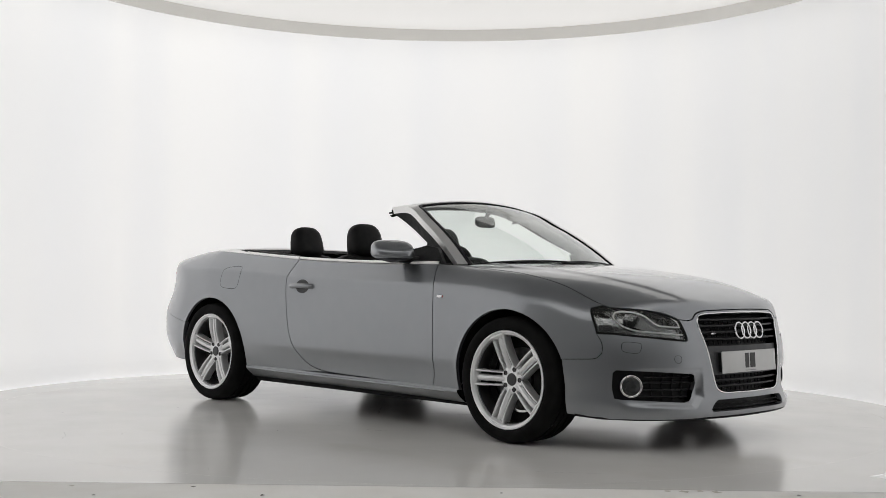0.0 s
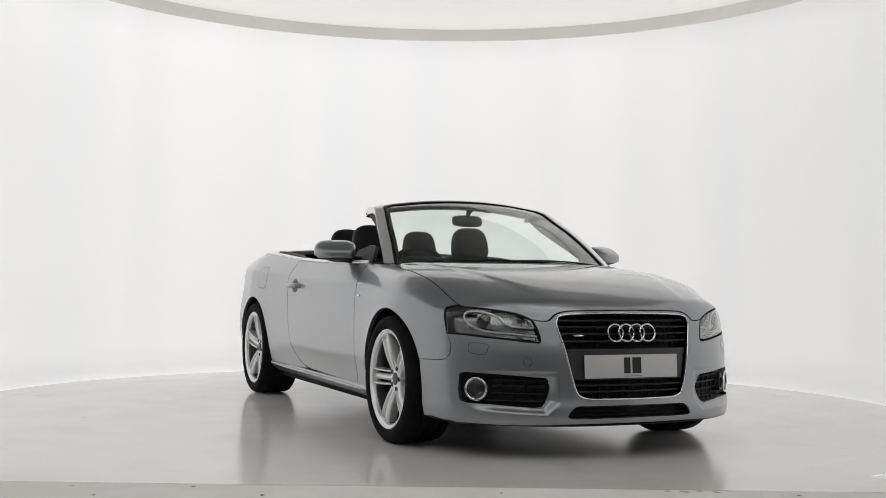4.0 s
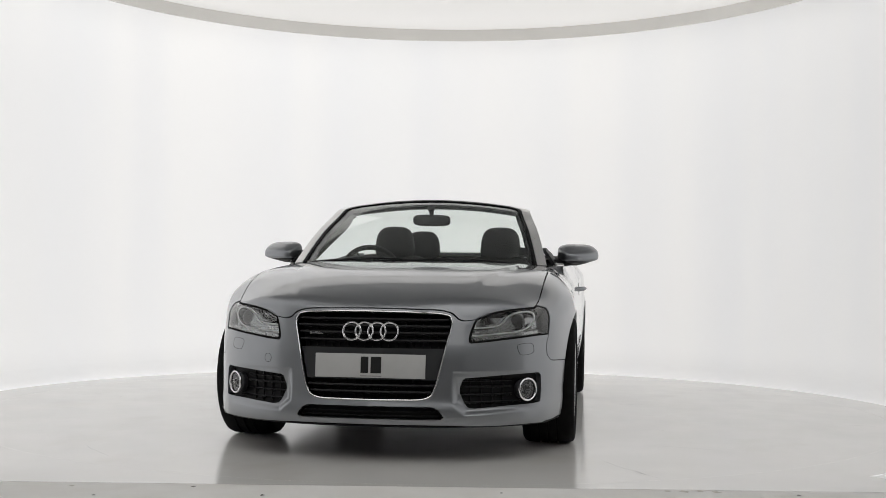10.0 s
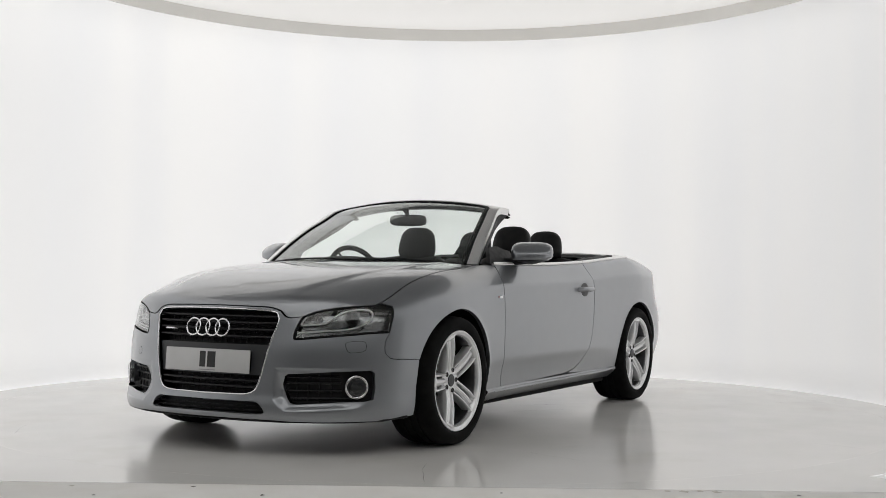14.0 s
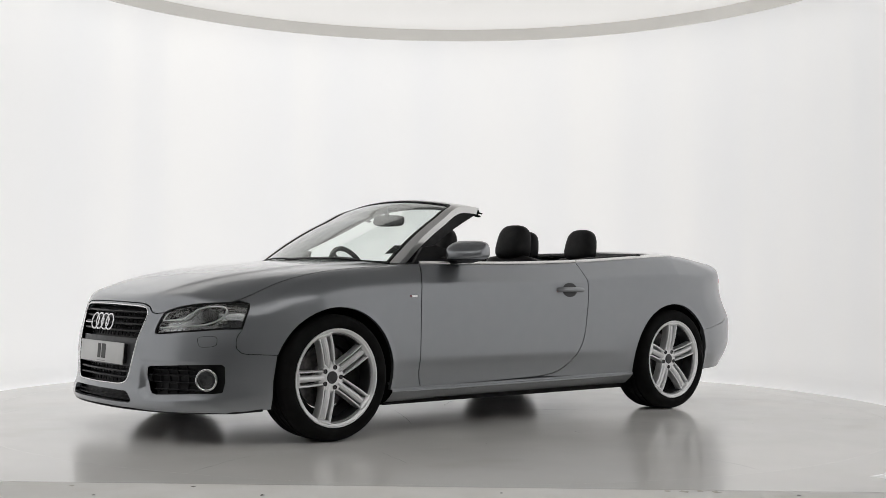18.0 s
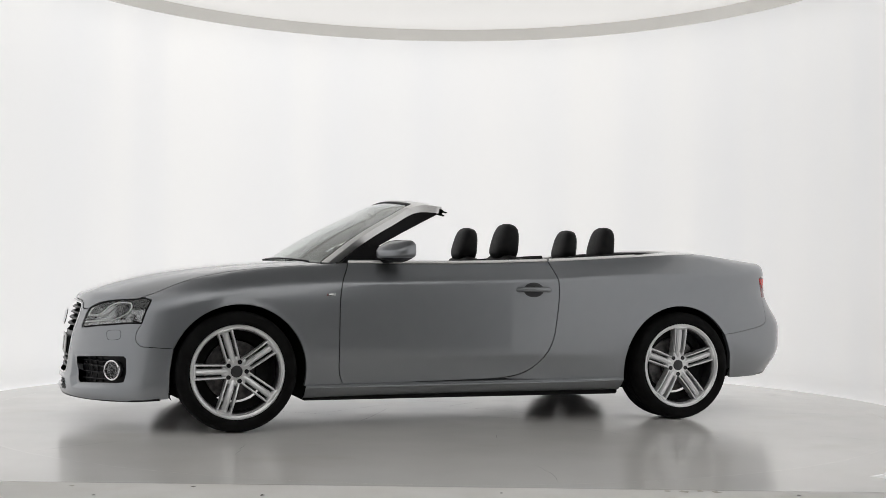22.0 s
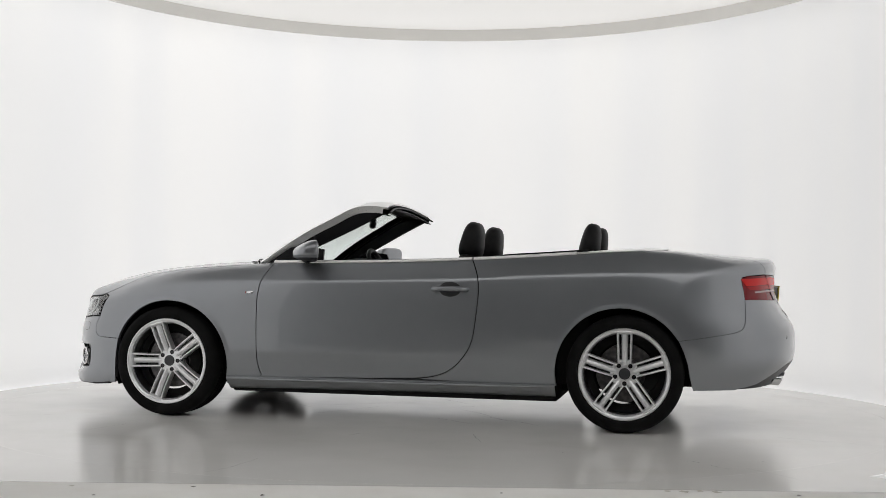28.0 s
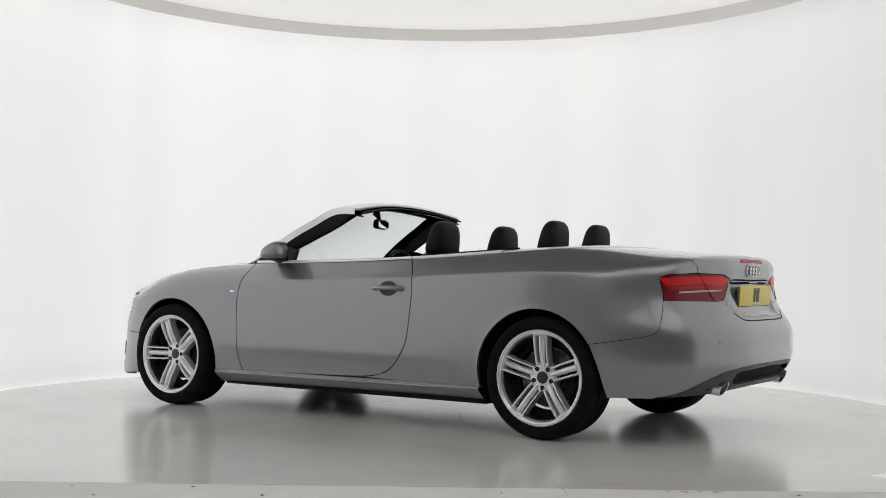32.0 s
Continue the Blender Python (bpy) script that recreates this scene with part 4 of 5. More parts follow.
    rings = lathe(bm, [(0.068, 0.033), (0.080, 0.0325), (0.083, 0.029), (0.0845, 0.012), (0.0848, 0.001)], 40)
    cap(bm, rings[-1])
    bmesh.ops.recalc_face_normals(bm, faces=bm.faces)
    out["hub_cap"] = bm
    bm = bmesh.new()
    rings = lathe(bm, [(0.060, 0.0125), (0.0805, 0.0125), (0.0805, 0.0095), (0.0780, 0.0085), (0.0780, 0.001)], 20)
    cap(bm, rings[-1])
    bmesh.ops.recalc_face_normals(bm, faces=bm.faces)
    out["bolt"] = bm
    bm = bmesh.new()
    rings = lathe(bm, [(-0.02, 0.05), (-0.02, 0.165), (0.005, 0.165), (0.005, 0.09), (0.03, 0.088), (0.03, 0.02)], 64)
    bmesh.ops.recalc_face_normals(bm, faces=bm.faces)
    out["brake_disc"] = bm
    # black ring added behind the spokes, standing in for the shade there
    bm = bmesh.new()
    rings = lathe(bm, [(0.018, 0.2240), (0.018, 0.176), (0.010, 0.176), (0.010, 0.2240)], 48, "Y", True)
    bmesh.ops.recalc_face_normals(bm, faces=bm.faces)
    out["shade_ring"] = bm
    bm = bmesh.new()
    rows = []
    for k in range(9):
        a = math.pi + radians(-34 + 68 * k / 8)
        grow = 0.010 * math.sin(math.pi * k / 8)
        rows.append([bm.verts.new((r * math.cos(a), y, r * math.sin(a))) for r, y in ((0.115, -0.028), (0.175 + grow, -0.028), (0.180 + grow, 0.0), (0.174 + grow, 0.030), (0.145, 0.036), (0.115, 0.030))])
    for p, q in zip(rows, rows[1:]):
        for i in range(6):
            bm.faces.new((p[i], p[(i + 1) % 6], q[(i + 1) % 6], q[i]))
    bm.faces.new(rows[0])
    bm.faces.new(rows[-1][::-1])
    bmesh.ops.recalc_face_normals(bm, faces=bm.faces)
    out["caliper"] = bm
    done = {}
    for name, b in out.items():
        me = bpy.data.meshes.new(name)
        b.normal_update()
        b.to_mesh(me)
        b.free()
        me.polygons.foreach_set("use_smooth", [True] * len(me.polygons))
        me.set_sharp_from_angle(angle=radians(32))
        me.materials.append({"tyre": RUBBER, "rim": SILVER, "barrel": BARREL_SHADED, "spoke": SILVER, "hub": SILVER, "hub_cap": GREY_PLASTIC, "bolt": GLOSS_BLACK, "brake_disc": IRON, "caliper": UNDER, "shade_ring": UNDER}[name])
        done[name] = me
    return done


def wheels(car):
    me = wheel_meshes()
    for x, y, turn, phase in ((AXLE, 0.797, 0, 0.0), (AXLE, -0.797, 180, 0.0), (-AXLE, 0.790, 0, -18.0), (-AXLE, -0.790, 180, -18.0)):
        w = child("wheel", me["rim"], car, "silver five-arm alloy wheel with a low black tyre", pose(x, y, 0.3312, 0, 0, turn))
        child("tyre", me["tyre"], w, "black low-profile tyre")
        child("barrel", me["barrel"], w, "inner wheel barrel, its silver darkened as shade")
        child("hub", me["hub"], w)
        child("hub_cap", me["hub_cap"], w, "grey hub cap")
        child("brake_disc", me["brake_disc"], w)
        child("caliper", me["caliper"], w)
        child("shade_ring", me["shade_ring"], w)
        for k in range(5):
            child("spoke", me["spoke"], w, m=pose(0, 0, 0, 0, phase + 72 * k, 0))
            a = radians(phase + 72 * k + 36)
            child("bolt", me["bolt"], w, m=Matrix.Translation((0.0545 * math.cos(a), 0, -0.0545 * math.sin(a))))


# ---------------------------------------------------------------- small helpers on the skin
def lifted(p, level):
    """Skin points moved inwards by level."""
    return p - slope(p) * level


def mirrored(bm):
    """A copy of bm on the other side of the car."""
    other = bm.copy()
    bmesh.ops.scale(other, vec=(1, -1, 1), verts=other.verts)
    bmesh.ops.reverse_faces(other, faces=other.faces)
    return other


def pair(name, bm, mat, parents, label="", smooth=35.0):
    """The same part on the left and on the right."""
    twin = mirrored(bm)
    return [part(name, bm, mat, parents[0], label, smooth=smooth), part(name, twin, mat, parents[1], label, smooth=smooth)]


def blob(bm, c, r, e=(1.0, 1.0), nu=28, nv=16, m=None, shape=None):
    """A rounded box: e below 1 squares it."""
    def pw(a, k):
        return math.copysign(abs(a) ** k, a)
    grid = []
    for j in range(nv + 1):
        b = -math.pi / 2 + math.pi * j / nv
        row = []
        for i in range(nu):
            a = 2 * math.pi * i / nu
            v = Vector((pw(math.cos(b), e[0]) * pw(math.cos(a), e[1]), pw(math.cos(b), e[0]) * pw(math.sin(a), e[1]), pw(math.sin(b), e[0])))
            if shape:
                v = shape(v)
            v = Vector((v.x * r[0], v.y * r[1], v.z * r[2]))
            if m:
                v = m @ v
            row.append(bm.verts.new(v + Vector(c)))
        grid.append(row)
    for p, q in zip(grid, grid[1:]):
        for i in range(nu):
            j = (i + 1) % nu
            bm.faces.new((p[i], p[j], q[j], q[i]))
    bmesh.ops.remove_doubles(bm, verts=bm.verts, dist=1e-5)
    bmesh.ops.recalc_face_normals(bm, faces=bm.faces)


def facing(p, n):
    """A pose at p whose z axis is n and whose y axis leans up."""
    z = Vector(n).normalized()
    x = Vector((0, 0, 1)).cross(z).normalized()
    y = z.cross(x)
    return Matrix.Translation(Vector(p)) @ Matrix((x, y, z)).transposed().to_4x4()


def torus(bm, R, r, n=40, k=10, m=Matrix(), squash=1.0):
    rings = []
    for i in range(n):
        a = 2 * math.pi * i / n
        rings.append([bm.verts.new(m @ Vector(((R + r * math.cos(b)) * math.cos(a), (R + r * math.cos(b)) * math.sin(a), squash * r * math.sin(b)))) for b in (2 * math.pi * j / k for j in range(k))])
    for i in range(n):
        p, q = rings[i], rings[(i + 1) % n]
        for j in range(k):
            bm.faces.new((p[j], q[j], q[(j + 1) % k], p[(j + 1) % k]))
    bmesh.ops.recalc_face_normals(bm, faces=bm.faces)


def disc(bm, r, z0, z1, m, n=32, dome=0.0):
    """A round plug along m's z axis."""
    prof = [(z0, r), (z1 - 0.15 * (z1 - z0), r), (z1, r * 0.93)] + [(z1 + dome * (1 - k * k), r * k) for k in (0.7, 0.4, 0.15)]
    rings = [[bm.verts.new(m @ Vector((b * math.cos(2 * math.pi * i / n), b * math.sin(2 * math.pi * i / n), a))) for i in range(n)] for a, b in prof]
    for p, q in zip(rings, rings[1:]):
        for i in range(n):
            j = (i + 1) % n
            bm.faces.new((p[i], p[j], q[j], q[i]))
    bm.faces.new(rings[-1])
    bm.faces.new(rings[0][::-1])
    bmesh.ops.recalc_face_normals(bm, faces=bm.faces)


def plain_glass(obs):
    for ob in obs:
        ob.visible_shadow = False


# ---------------------------------------------------------------- windscreen
def u_shape(outer_in, inner_in, top_out, top_in, low=0.0, corner=0.10, inner=0.08):
    """An arch-shaped outline: side edges at pillar_y minus the insets, round top corners."""
    def run(ins, top, c):
        side = [(float(pillar_y(b / 0.73)) - ins, b) for b in np.linspace(low, top - c, 26)]
        x0 = side[-1][0]
        turn = [(x0 - c * (1 - math.cos(t)), top - c + c * math.sin(t)) for t in (radians(90 * k / 8) for k in range(1, 9))]
        n = 40
        over = [(x0 - c - (2 * (x0 - c)) * k / n, top) for k in range(1, n + 1)]
        left = [(-a, b) for a, b in (side + turn)[::-1]]
        return side + turn + over + left[1:]
    return np.array(run(outer_in, top_out, corner) + run(inner_in, top_in, inner)[::-1])


def closed_shape(ins, low, top, corner):
    side = [(float(pillar_y(b / 0.73)) - ins, b) for b in np.linspace(low, top - corner, 26)]
    x0 = side[-1][0]
    turn = [(x0 - corner * (1 - math.cos(t)), top - corner + corner * math.sin(t)) for t in (radians(90 * k / 8) for k in range(1, 9))]
    over = [((x0 - corner) * (1 - 2 * k / 40), top) for k in range(1, 41)]
    left = [(-a, b) for a, b in (side + turn)[::-1]]
    base = [((side[0][0]) * (-1 + 2 * k / 40), low) for k in range(1, 40)]
    return np.array(side + turn + over + left[1:] + base)


def windscreen(car):
    frame_ob = panel("windscreen_frame", SCREEN, u_shape(0.0, 0.052, 0.812, 0.705, 0.0, 0.03, 0.088), ALU, car, level=-0.010, depth=0.042, step=0.03, gap=0, label="satin aluminium windscreen frame")[0]
    panel("seal", SCREEN, u_shape(0.050, 0.068, 0.708, 0.688, 0.0, 0.10), BLACK, frame_ob, level=-0.006, depth=0.014, step=0.02, gap=0, label="black rubber windscreen seal")
    plain_glass(panel("windscreen", SCREEN, closed_shape(0.054, -0.01, 0.704, 0.09), TINT, car, level=0.0, depth=0.005, step=0.04, gap=0, solid=True, label="faintly green windscreen glass"))
    panel("inner_frame", SCREEN, u_shape(0.004, 0.085, 0.820, 0.690, 0.0, 0.03, 0.088), BLACK, car, level=0.030, depth=-0.036, step=0.03, gap=0, label="black inner windscreen surround")
    panel("dotted_band", SCREEN, closed_shape(0.066, -0.01, 0.690, 0.09), GLOSS_BLACK, car, holes=[closed_shape(0.082, 0.03, 0.668, 0.07)], level=0.008, depth=0, step=0.03, gap=0)
    # rear lip of the header with its rubber
    path = [SCREEN.skin(np.array([(a, 0.826)]), 0.014)[0] for a in np.linspace(-0.580, 0.580, 40)]
    bm = bmesh.new()
    tube(bm, [tuple(p) for p in path], 0.008, 10, 0.7)
    part("header_seal", bm, BLACK, car, "black rubber header seal")
    # black seals behind the pillars
    bm = bmesh.new()
    rows = []
    for b in np.linspace(0.02, 0.822, 34):
        top = SCREEN.skin(np.array([(float(pillar_y(b / 0.73)) - 0.006, b)]), 0.030)[0]
        low = min(float(top[2]) - 0.008, 1.070 + (0.455 - float(top[0])) * 0.515)
        mid = (2 * float(top[2]) + low) / 3
        rows.append([bm.verts.new((top[0], top[1] - d, z)) for d, z in ((0.0, top[2]), (-0.002, mid), (0.006, low + 0.004), (0.014, low), (0.034, low), (0.044, low + 0.006), (0.048, top[2]))])
    for p, q in zip(rows, rows[1:]):
        for i in range(7):
            bm.faces.new((p[i], p[(i + 1) % 7], q[(i + 1) % 7], q[i]))
    bm.faces.new(rows[0])
    bm.faces.new(rows[-1][::-1])
    bmesh.ops.recalc_face_normals(bm, faces=bm.faces)
    pair("pillar_seal", bm, BLACK, (car, car), "black rubber pillar seal")
    # padded lining under the header
    bm = bmesh.new()
    tube(bm, [tuple(SCREEN.skin(np.array([(a, 0.785)]), 0.026)[0]) for a in np.linspace(-0.53, 0.53, 40)], [0.006 + 0.010 * min(1, k / 4, (39 - k) / 4) for k in range(40)], 12, 0.85)
    part("header_lining", bm, BLACK, car, "black padded header lining")
    # permit holder stuck inside the glass
    bm = bmesh.new()
    q = [tuple(SCREEN.skin(np.array([(a, b)]), 0.010)[0]) for a, b in ((0.585, 0.105), (0.665, 0.125), (0.660, 0.195), (0.580, 0.185))]
    r = [tuple(SCREEN.skin(np.array([(a, b)]), 0.014)[0]) for a, b in ((0.585, 0.105), (0.665, 0.125), (0.660, 0.195), (0.580, 0.185))]
    q, r = [bm.verts.new(p) for p in q], [bm.verts.new(p) for p in r]
    bm.faces.new(q)
    bm.faces.new(r[::-1])
    for i in range(4):
        bm.faces.new((q[i], r[i], r[(i + 1) % 4], q[(i + 1) % 4]))
    bmesh.ops.recalc_face_normals(bm, faces=bm.faces)
    part("permit_holder", bm, BLACK, car, "small dark permit holder on the windscreen")
    # interior mirror on its stalk
    stalk = tuple(SCREEN.skin(np.array([(0.0, 0.63)]), 0.02)[0])
    bm = bmesh.new()
    blob(bm, (0.345, 0.0, 1.212), (0.022, 0.118, 0.034), (0.55, 0.55), 28, 12, Matrix.Rotation(radians(16), 4, "Z") @ Matrix.Rotation(radians(-8), 4, "Y"))
    mirror = part("interior_mirror", bm, BLACK, car, "black interior mirror hung from the windscreen")
    bm = bmesh.new()
    blob(bm, (0.327, -0.005, 1.211), (0.006, 0.104, 0.026), (0.4, 0.5), 24, 8, Matrix.Rotation(radians(16), 4, "Z") @ Matrix.Rotation(radians(-8), 4, "Y"))
    part("glass", bm, MIRROR, mirror)
    bm = bmesh.new()
    tube(bm, [(0.350, 0, 1.225), (0.365, 0, 1.262), stalk], [0.011, 0.014, 0.028], 12)
    part("stalk", bm, BLACK, mirror)
    # wipers lying on the scuttle
    for a0, a1 in ((-0.62, 0.02), (-0.06, 0.58)):
        bm = bmesh.new()
        path = [tuple(SCREEN.skin(np.array([(a0 + (a1 - a0) * t, 0.004 + 0.014 * math.sin(math.pi * t))]), -0.006)[0]) for t in np.linspace(0, 1, 14)]
        tube(bm, path, [0.004 + 0.002 * abs(1 - 2 * k / 13) for k in range(14)], 8)
        w = part("wiper", bm, BLACK, car, "black windscreen wiper")
        bm = bmesh.new()
        path = [tuple(SCREEN.skin(np.array([(a0 + (a1 - a0) * t, -0.006 + 0.022 * t)]), -0.012)[0]) for t in np.linspace(0, 0.6, 8)]
        tube(bm, path, 0.006, 8, 0.6)
        part("wiper_arm", bm, BLACK, w)
    # scuttle panel between bonnet and glass
    verts, faces = [], []
    for k, y in enumerate(np.linspace(-0.74, 0.74, 41)):
        g = SCREEN.skin(np.array([(y * 0.97, 0.01)]), 0.004)[0]
        h = float(np.interp(abs(y), [0, 0.25, 0.45, 0.62, 0.742], [1.072, 1.062, 1.017, 0.947, 0.882]))
        zz = float(hood_line(np.array([h]))[0] - crown_hood(np.array([abs(y)]))[0])
        verts += [(h + 0.03, y, zz - 0.025), (h - 0.005, y, zz - 0.018), (g[0], g[1], g[2])]
    for k in range(40):
        for j in range(2):
            a = 3 * k + j
            faces.append((a, a + 3, a + 4, a + 1))
    loft_part("scuttle", verts, faces, BLACK, car, "black plastic scuttle panel below the windscreen")


# ---------------------------------------------------------------- cabin
def cabin(car):
    # inner linings, tub and dashboard
    bm = bmesh.new()
    box(bm, 0.0, 0, 0.26, 1.7, 1.44, 0.05, 0.01)
    part("carpet", bm, CANVAS, car, "black cabin carpet")
    xs = np.linspace(0.80, -1.16, 50)
    for s in (1, -1):
        verts, faces = [], []
        for x in xs:
            zt = float(belt_z(x))
            y = float(from_side([(x, zt - 0.002)])[0, 1])
            up = 0.020 * min(1.0, max(0.0, (-0.40 - x) / 0.3))
            verts += [(x, s * (y - 0.010), zt - 0.006), (x, s * (y - 0.028), zt + 0.004 + up), (x, s * (y - 0.07), zt + 0.004 + up), (x, s * (y - 0.10), zt - 0.03), (x, s * (y - 0.11), 0.25)]
        for i in range(len(xs) - 1):
            for j in range(4):
                a = 5 * i + j
                f = (a, a + 1, a + 6, a + 5)
                faces.append(f if s < 0 else f[::-1])
        loft_part("side_lining", verts, faces, CLOTH, car, "black door and side lining")
    bm = bmesh.new()
    blob(bm, (0.70, 0, 0.80), (0.27, 0.725, 0.145), (0.35, 0.3), 48, 16)
    dash = part("dashboard", bm, CLOTH, car, "black dashboard")
    bm = bmesh.new()
    blob(bm, (0.50, -0.37, 0.93), (0.13, 0.17, 0.055), (0.7, 0.6), 28, 12)
    part("instrument_hood", bm, CLOTH, dash)
    bm = bmesh.new()
    blob(bm, (0.05, 0, 0.50), (0.65, 0.11, 0.16), (0.3, 0.3), 28, 12)
    part("centre_console", bm, CLOTH, car, "black centre console")
    tilt = Matrix.Translation((0.385, -0.37, 0.872)) @ Matrix.Rotation(radians(-66), 4, "Y")
    bm = bmesh.new()
    torus(bm, 0.182, 0.016, 48, 12, tilt)
    wheel = part("steering_wheel", bm, CLOTH, car, "black leather steering wheel")
    bm = bmesh.new()
    blob(bm, (0.0, 0, -0.01), (0.055, 0.07, 0.025), (0.7, 0.7), 24, 10)
    bmesh.ops.transform(bm, matrix=tilt, verts=bm.verts)
    part("steering_boss", bm, CLOTH, wheel)
    for a in (90, 210, 330):
        bm = bmesh.new()
        c, s = math.cos(radians(a)), math.sin(radians(a))
        tube(bm, [tilt @ Vector((0.05 * c, 0.05 * s, -0.01)), tilt @ Vector((0.17 * c, 0.17 * s, 0))], [0.02, 0.012], 8, 0.5)
        part("steering_spoke", bm, CLOTH, wheel)
    bm = bmesh.new()
    tube(bm, [(0.39, -0.37, 0.85), (0.62, -0.37, 0.76)], 0.035, 12)
    part("steering_column", bm, BLACK, wheel)

    def dome(v):
        # narrower towards its top, slightly hollow foot
        k = 1.0 - 0.13 * (v.z + 1) ** 1.3 / 2
        return Vector((v.x * (1 - 0.20 * v.z), v.y * k, v.z))

    def seat(x, y, hx, hy, hz, hr, back_z, wide, lean):
        bm = bmesh.new()
        blob(bm, (x + 0.28, y, 0.42), (0.27, wide, 0.11), (0.4, 0.4), 28, 12)
        cushion = part("seat", bm, CLOTH, car, "black leather seat")
        bm = bmesh.new()
        m = Matrix.Rotation(radians(-lean), 4, "Y")
        blob(bm, (x, y, (0.45 + back_z) / 2), (0.085, wide, (back_z - 0.45) / 2 + 0.02), (0.35, 0.45), 28, 14, m)
        part("backrest", bm, CLOTH, cushion)
        bm = bmesh.new()
        blob(bm, (hx, hy, hz), hr, (0.62, 0.72), 32, 18, Matrix.Rotation(radians(-10), 4, "Y"), dome)
        head = part("headrest", bm, CLOTH, cushion, "rounded black leather headrest")
        for s in (-1, 1):
            bm = bmesh.new()
            tube(bm, [(hx + 0.01, hy + s * 0.06, hz - 0.2), (hx, hy + s * 0.06, hz)], 0.007, 8)
            part("headrest_post", bm, CHROME, cushion)
    for s in (1, -1):
        seat(-0.36, s * 0.366, -0.405, s * 0.366, 1.088, (0.068, 0.143, 0.118), 0.985, 0.25, 12)
        seat(-1.10, s * 0.30, -1.130, s * 0.284, 1.090, (0.060, 0.138, 0.113), 0.985, 0.27, 10)
    # folded-roof cover behind the rear seats
    verts, faces = [], []
    rows = [(-1.17, 1.022), (-1.25, 1.038), (-1.36, 1.046), (-1.44, 1.046), (-1.56, 1.030)]
    m = 31
    for x, z in rows:
        for k in range(m):
            t = -1 + 2 * k / (m - 1)
            w = float(np.interp(x, [-1.592, -1.5, -1.19], [0.70, 0.735, 0.755]))
            verts.append((x + 0.06 * max(0, abs(t) - 0.75), t * w, z - 0.016 * t * t - 0.01 * max(0, abs(t) - 0.8)))
    for j in range(len(rows) - 1):
        for k in range(m - 1):
            a = j * m + k
            faces.append((a, a + 1, a + m + 1, a + m))
    loft_part("roof_cover", verts, faces, CANVAS, car, "black cover over the folded fabric roof")
    bm = bmesh.new()
    box(bm, -1.30, 0, 0.66, 0.16, 1.40, 0.66, 0.03)
    part("rear_bulkhead", bm, CANVAS, car, "black rear cabin wall")
    # bright belt trim, in two lengths a side
    for a, b in ((0.735, -0.490), (-0.498, -1.094)):
        bm = bmesh.new()
        path = []
        for x in np.linspace(a, b, 24):
            zt = float(belt_z(x))
            y = float(from_side([(x, zt - 0.001)])[0, 1])
            path.append((x, y - 0.006, zt + 0.005))
        tube(bm, path, 0.0125, 10, 0.8)
        pair("belt_trim", bm, ALU, (car, car), "bright aluminium waist trim")
    # silver band that widens behind the doors and runs round the back of the cabin
    def evenly(pts, n=56):
        p = np.array(spline(pts, 0.01))
        s = np.concatenate([[0], np.cumsum(np.linalg.norm(np.diff(p, axis=0), axis=1))])
        return np.stack([np.interp(np.linspace(0, s[-1], n), s, p[:, k]) for k in (0, 1)], 1)
    edge = [(x, float(from_side([(x, float(belt_z(x)) - 0.001)])[0, 1])) for x in (-1.098, -1.2, -1.3, -1.4)]
    outer = evenly(edge + [(-1.48, 0.785), (-1.54, 0.748), (-1.575, 0.69), (-1.595, 0.60), (-1.602, 0.3), (-1.604, 0.0)])
    inner = evenly([(-1.098, edge[0][1] - 0.020), (-1.22, 0.768), (-1.32, 0.738), (-1.39, 0.69), (-1.435, 0.60), (-1.465, 0.45), (-1.478, 0.25), (-1.480, 0.0)])
    skin_z = from_above(outer)[:, 2]
    rows = []
    for o, i, z in zip(outer, inner, skin_z):
        z = min(float(belt_z(max(o[0], -1.55))) + 0.010, float(z) + 0.004) if o[0] > -1.47 else float(z) + 0.004
        m = (o + i) / 2
        rows.append([(o[0], o[1], z - 0.016), (o[0], o[1], z), (m[0], m[1], z + 0.007), (i[0], i[1], z + 0.009), (i[0] + 0.004, i[1] - 0.004, z - 0.03)])
    rows = rows + [[(a, -b, c) for a, b, c in r] for r in rows[::-1][1:]]
    verts, faces = [p for r in rows for p in r], []
    for k in range(len(rows) - 1):
        for q in range(4):
            a = 5 * k + q
            faces.append((a, a + 1, a + 6, a + 5))
    bm = bmesh.new()
    band = mesh_from("deck_band", verts, faces, ALU)
    bm.from_mesh(band)
    bmesh.ops.recalc_face_normals(bm, faces=bm.faces)
    part("deck_band", bm, ALU, car, "bright aluminium band round the back of the cabin")


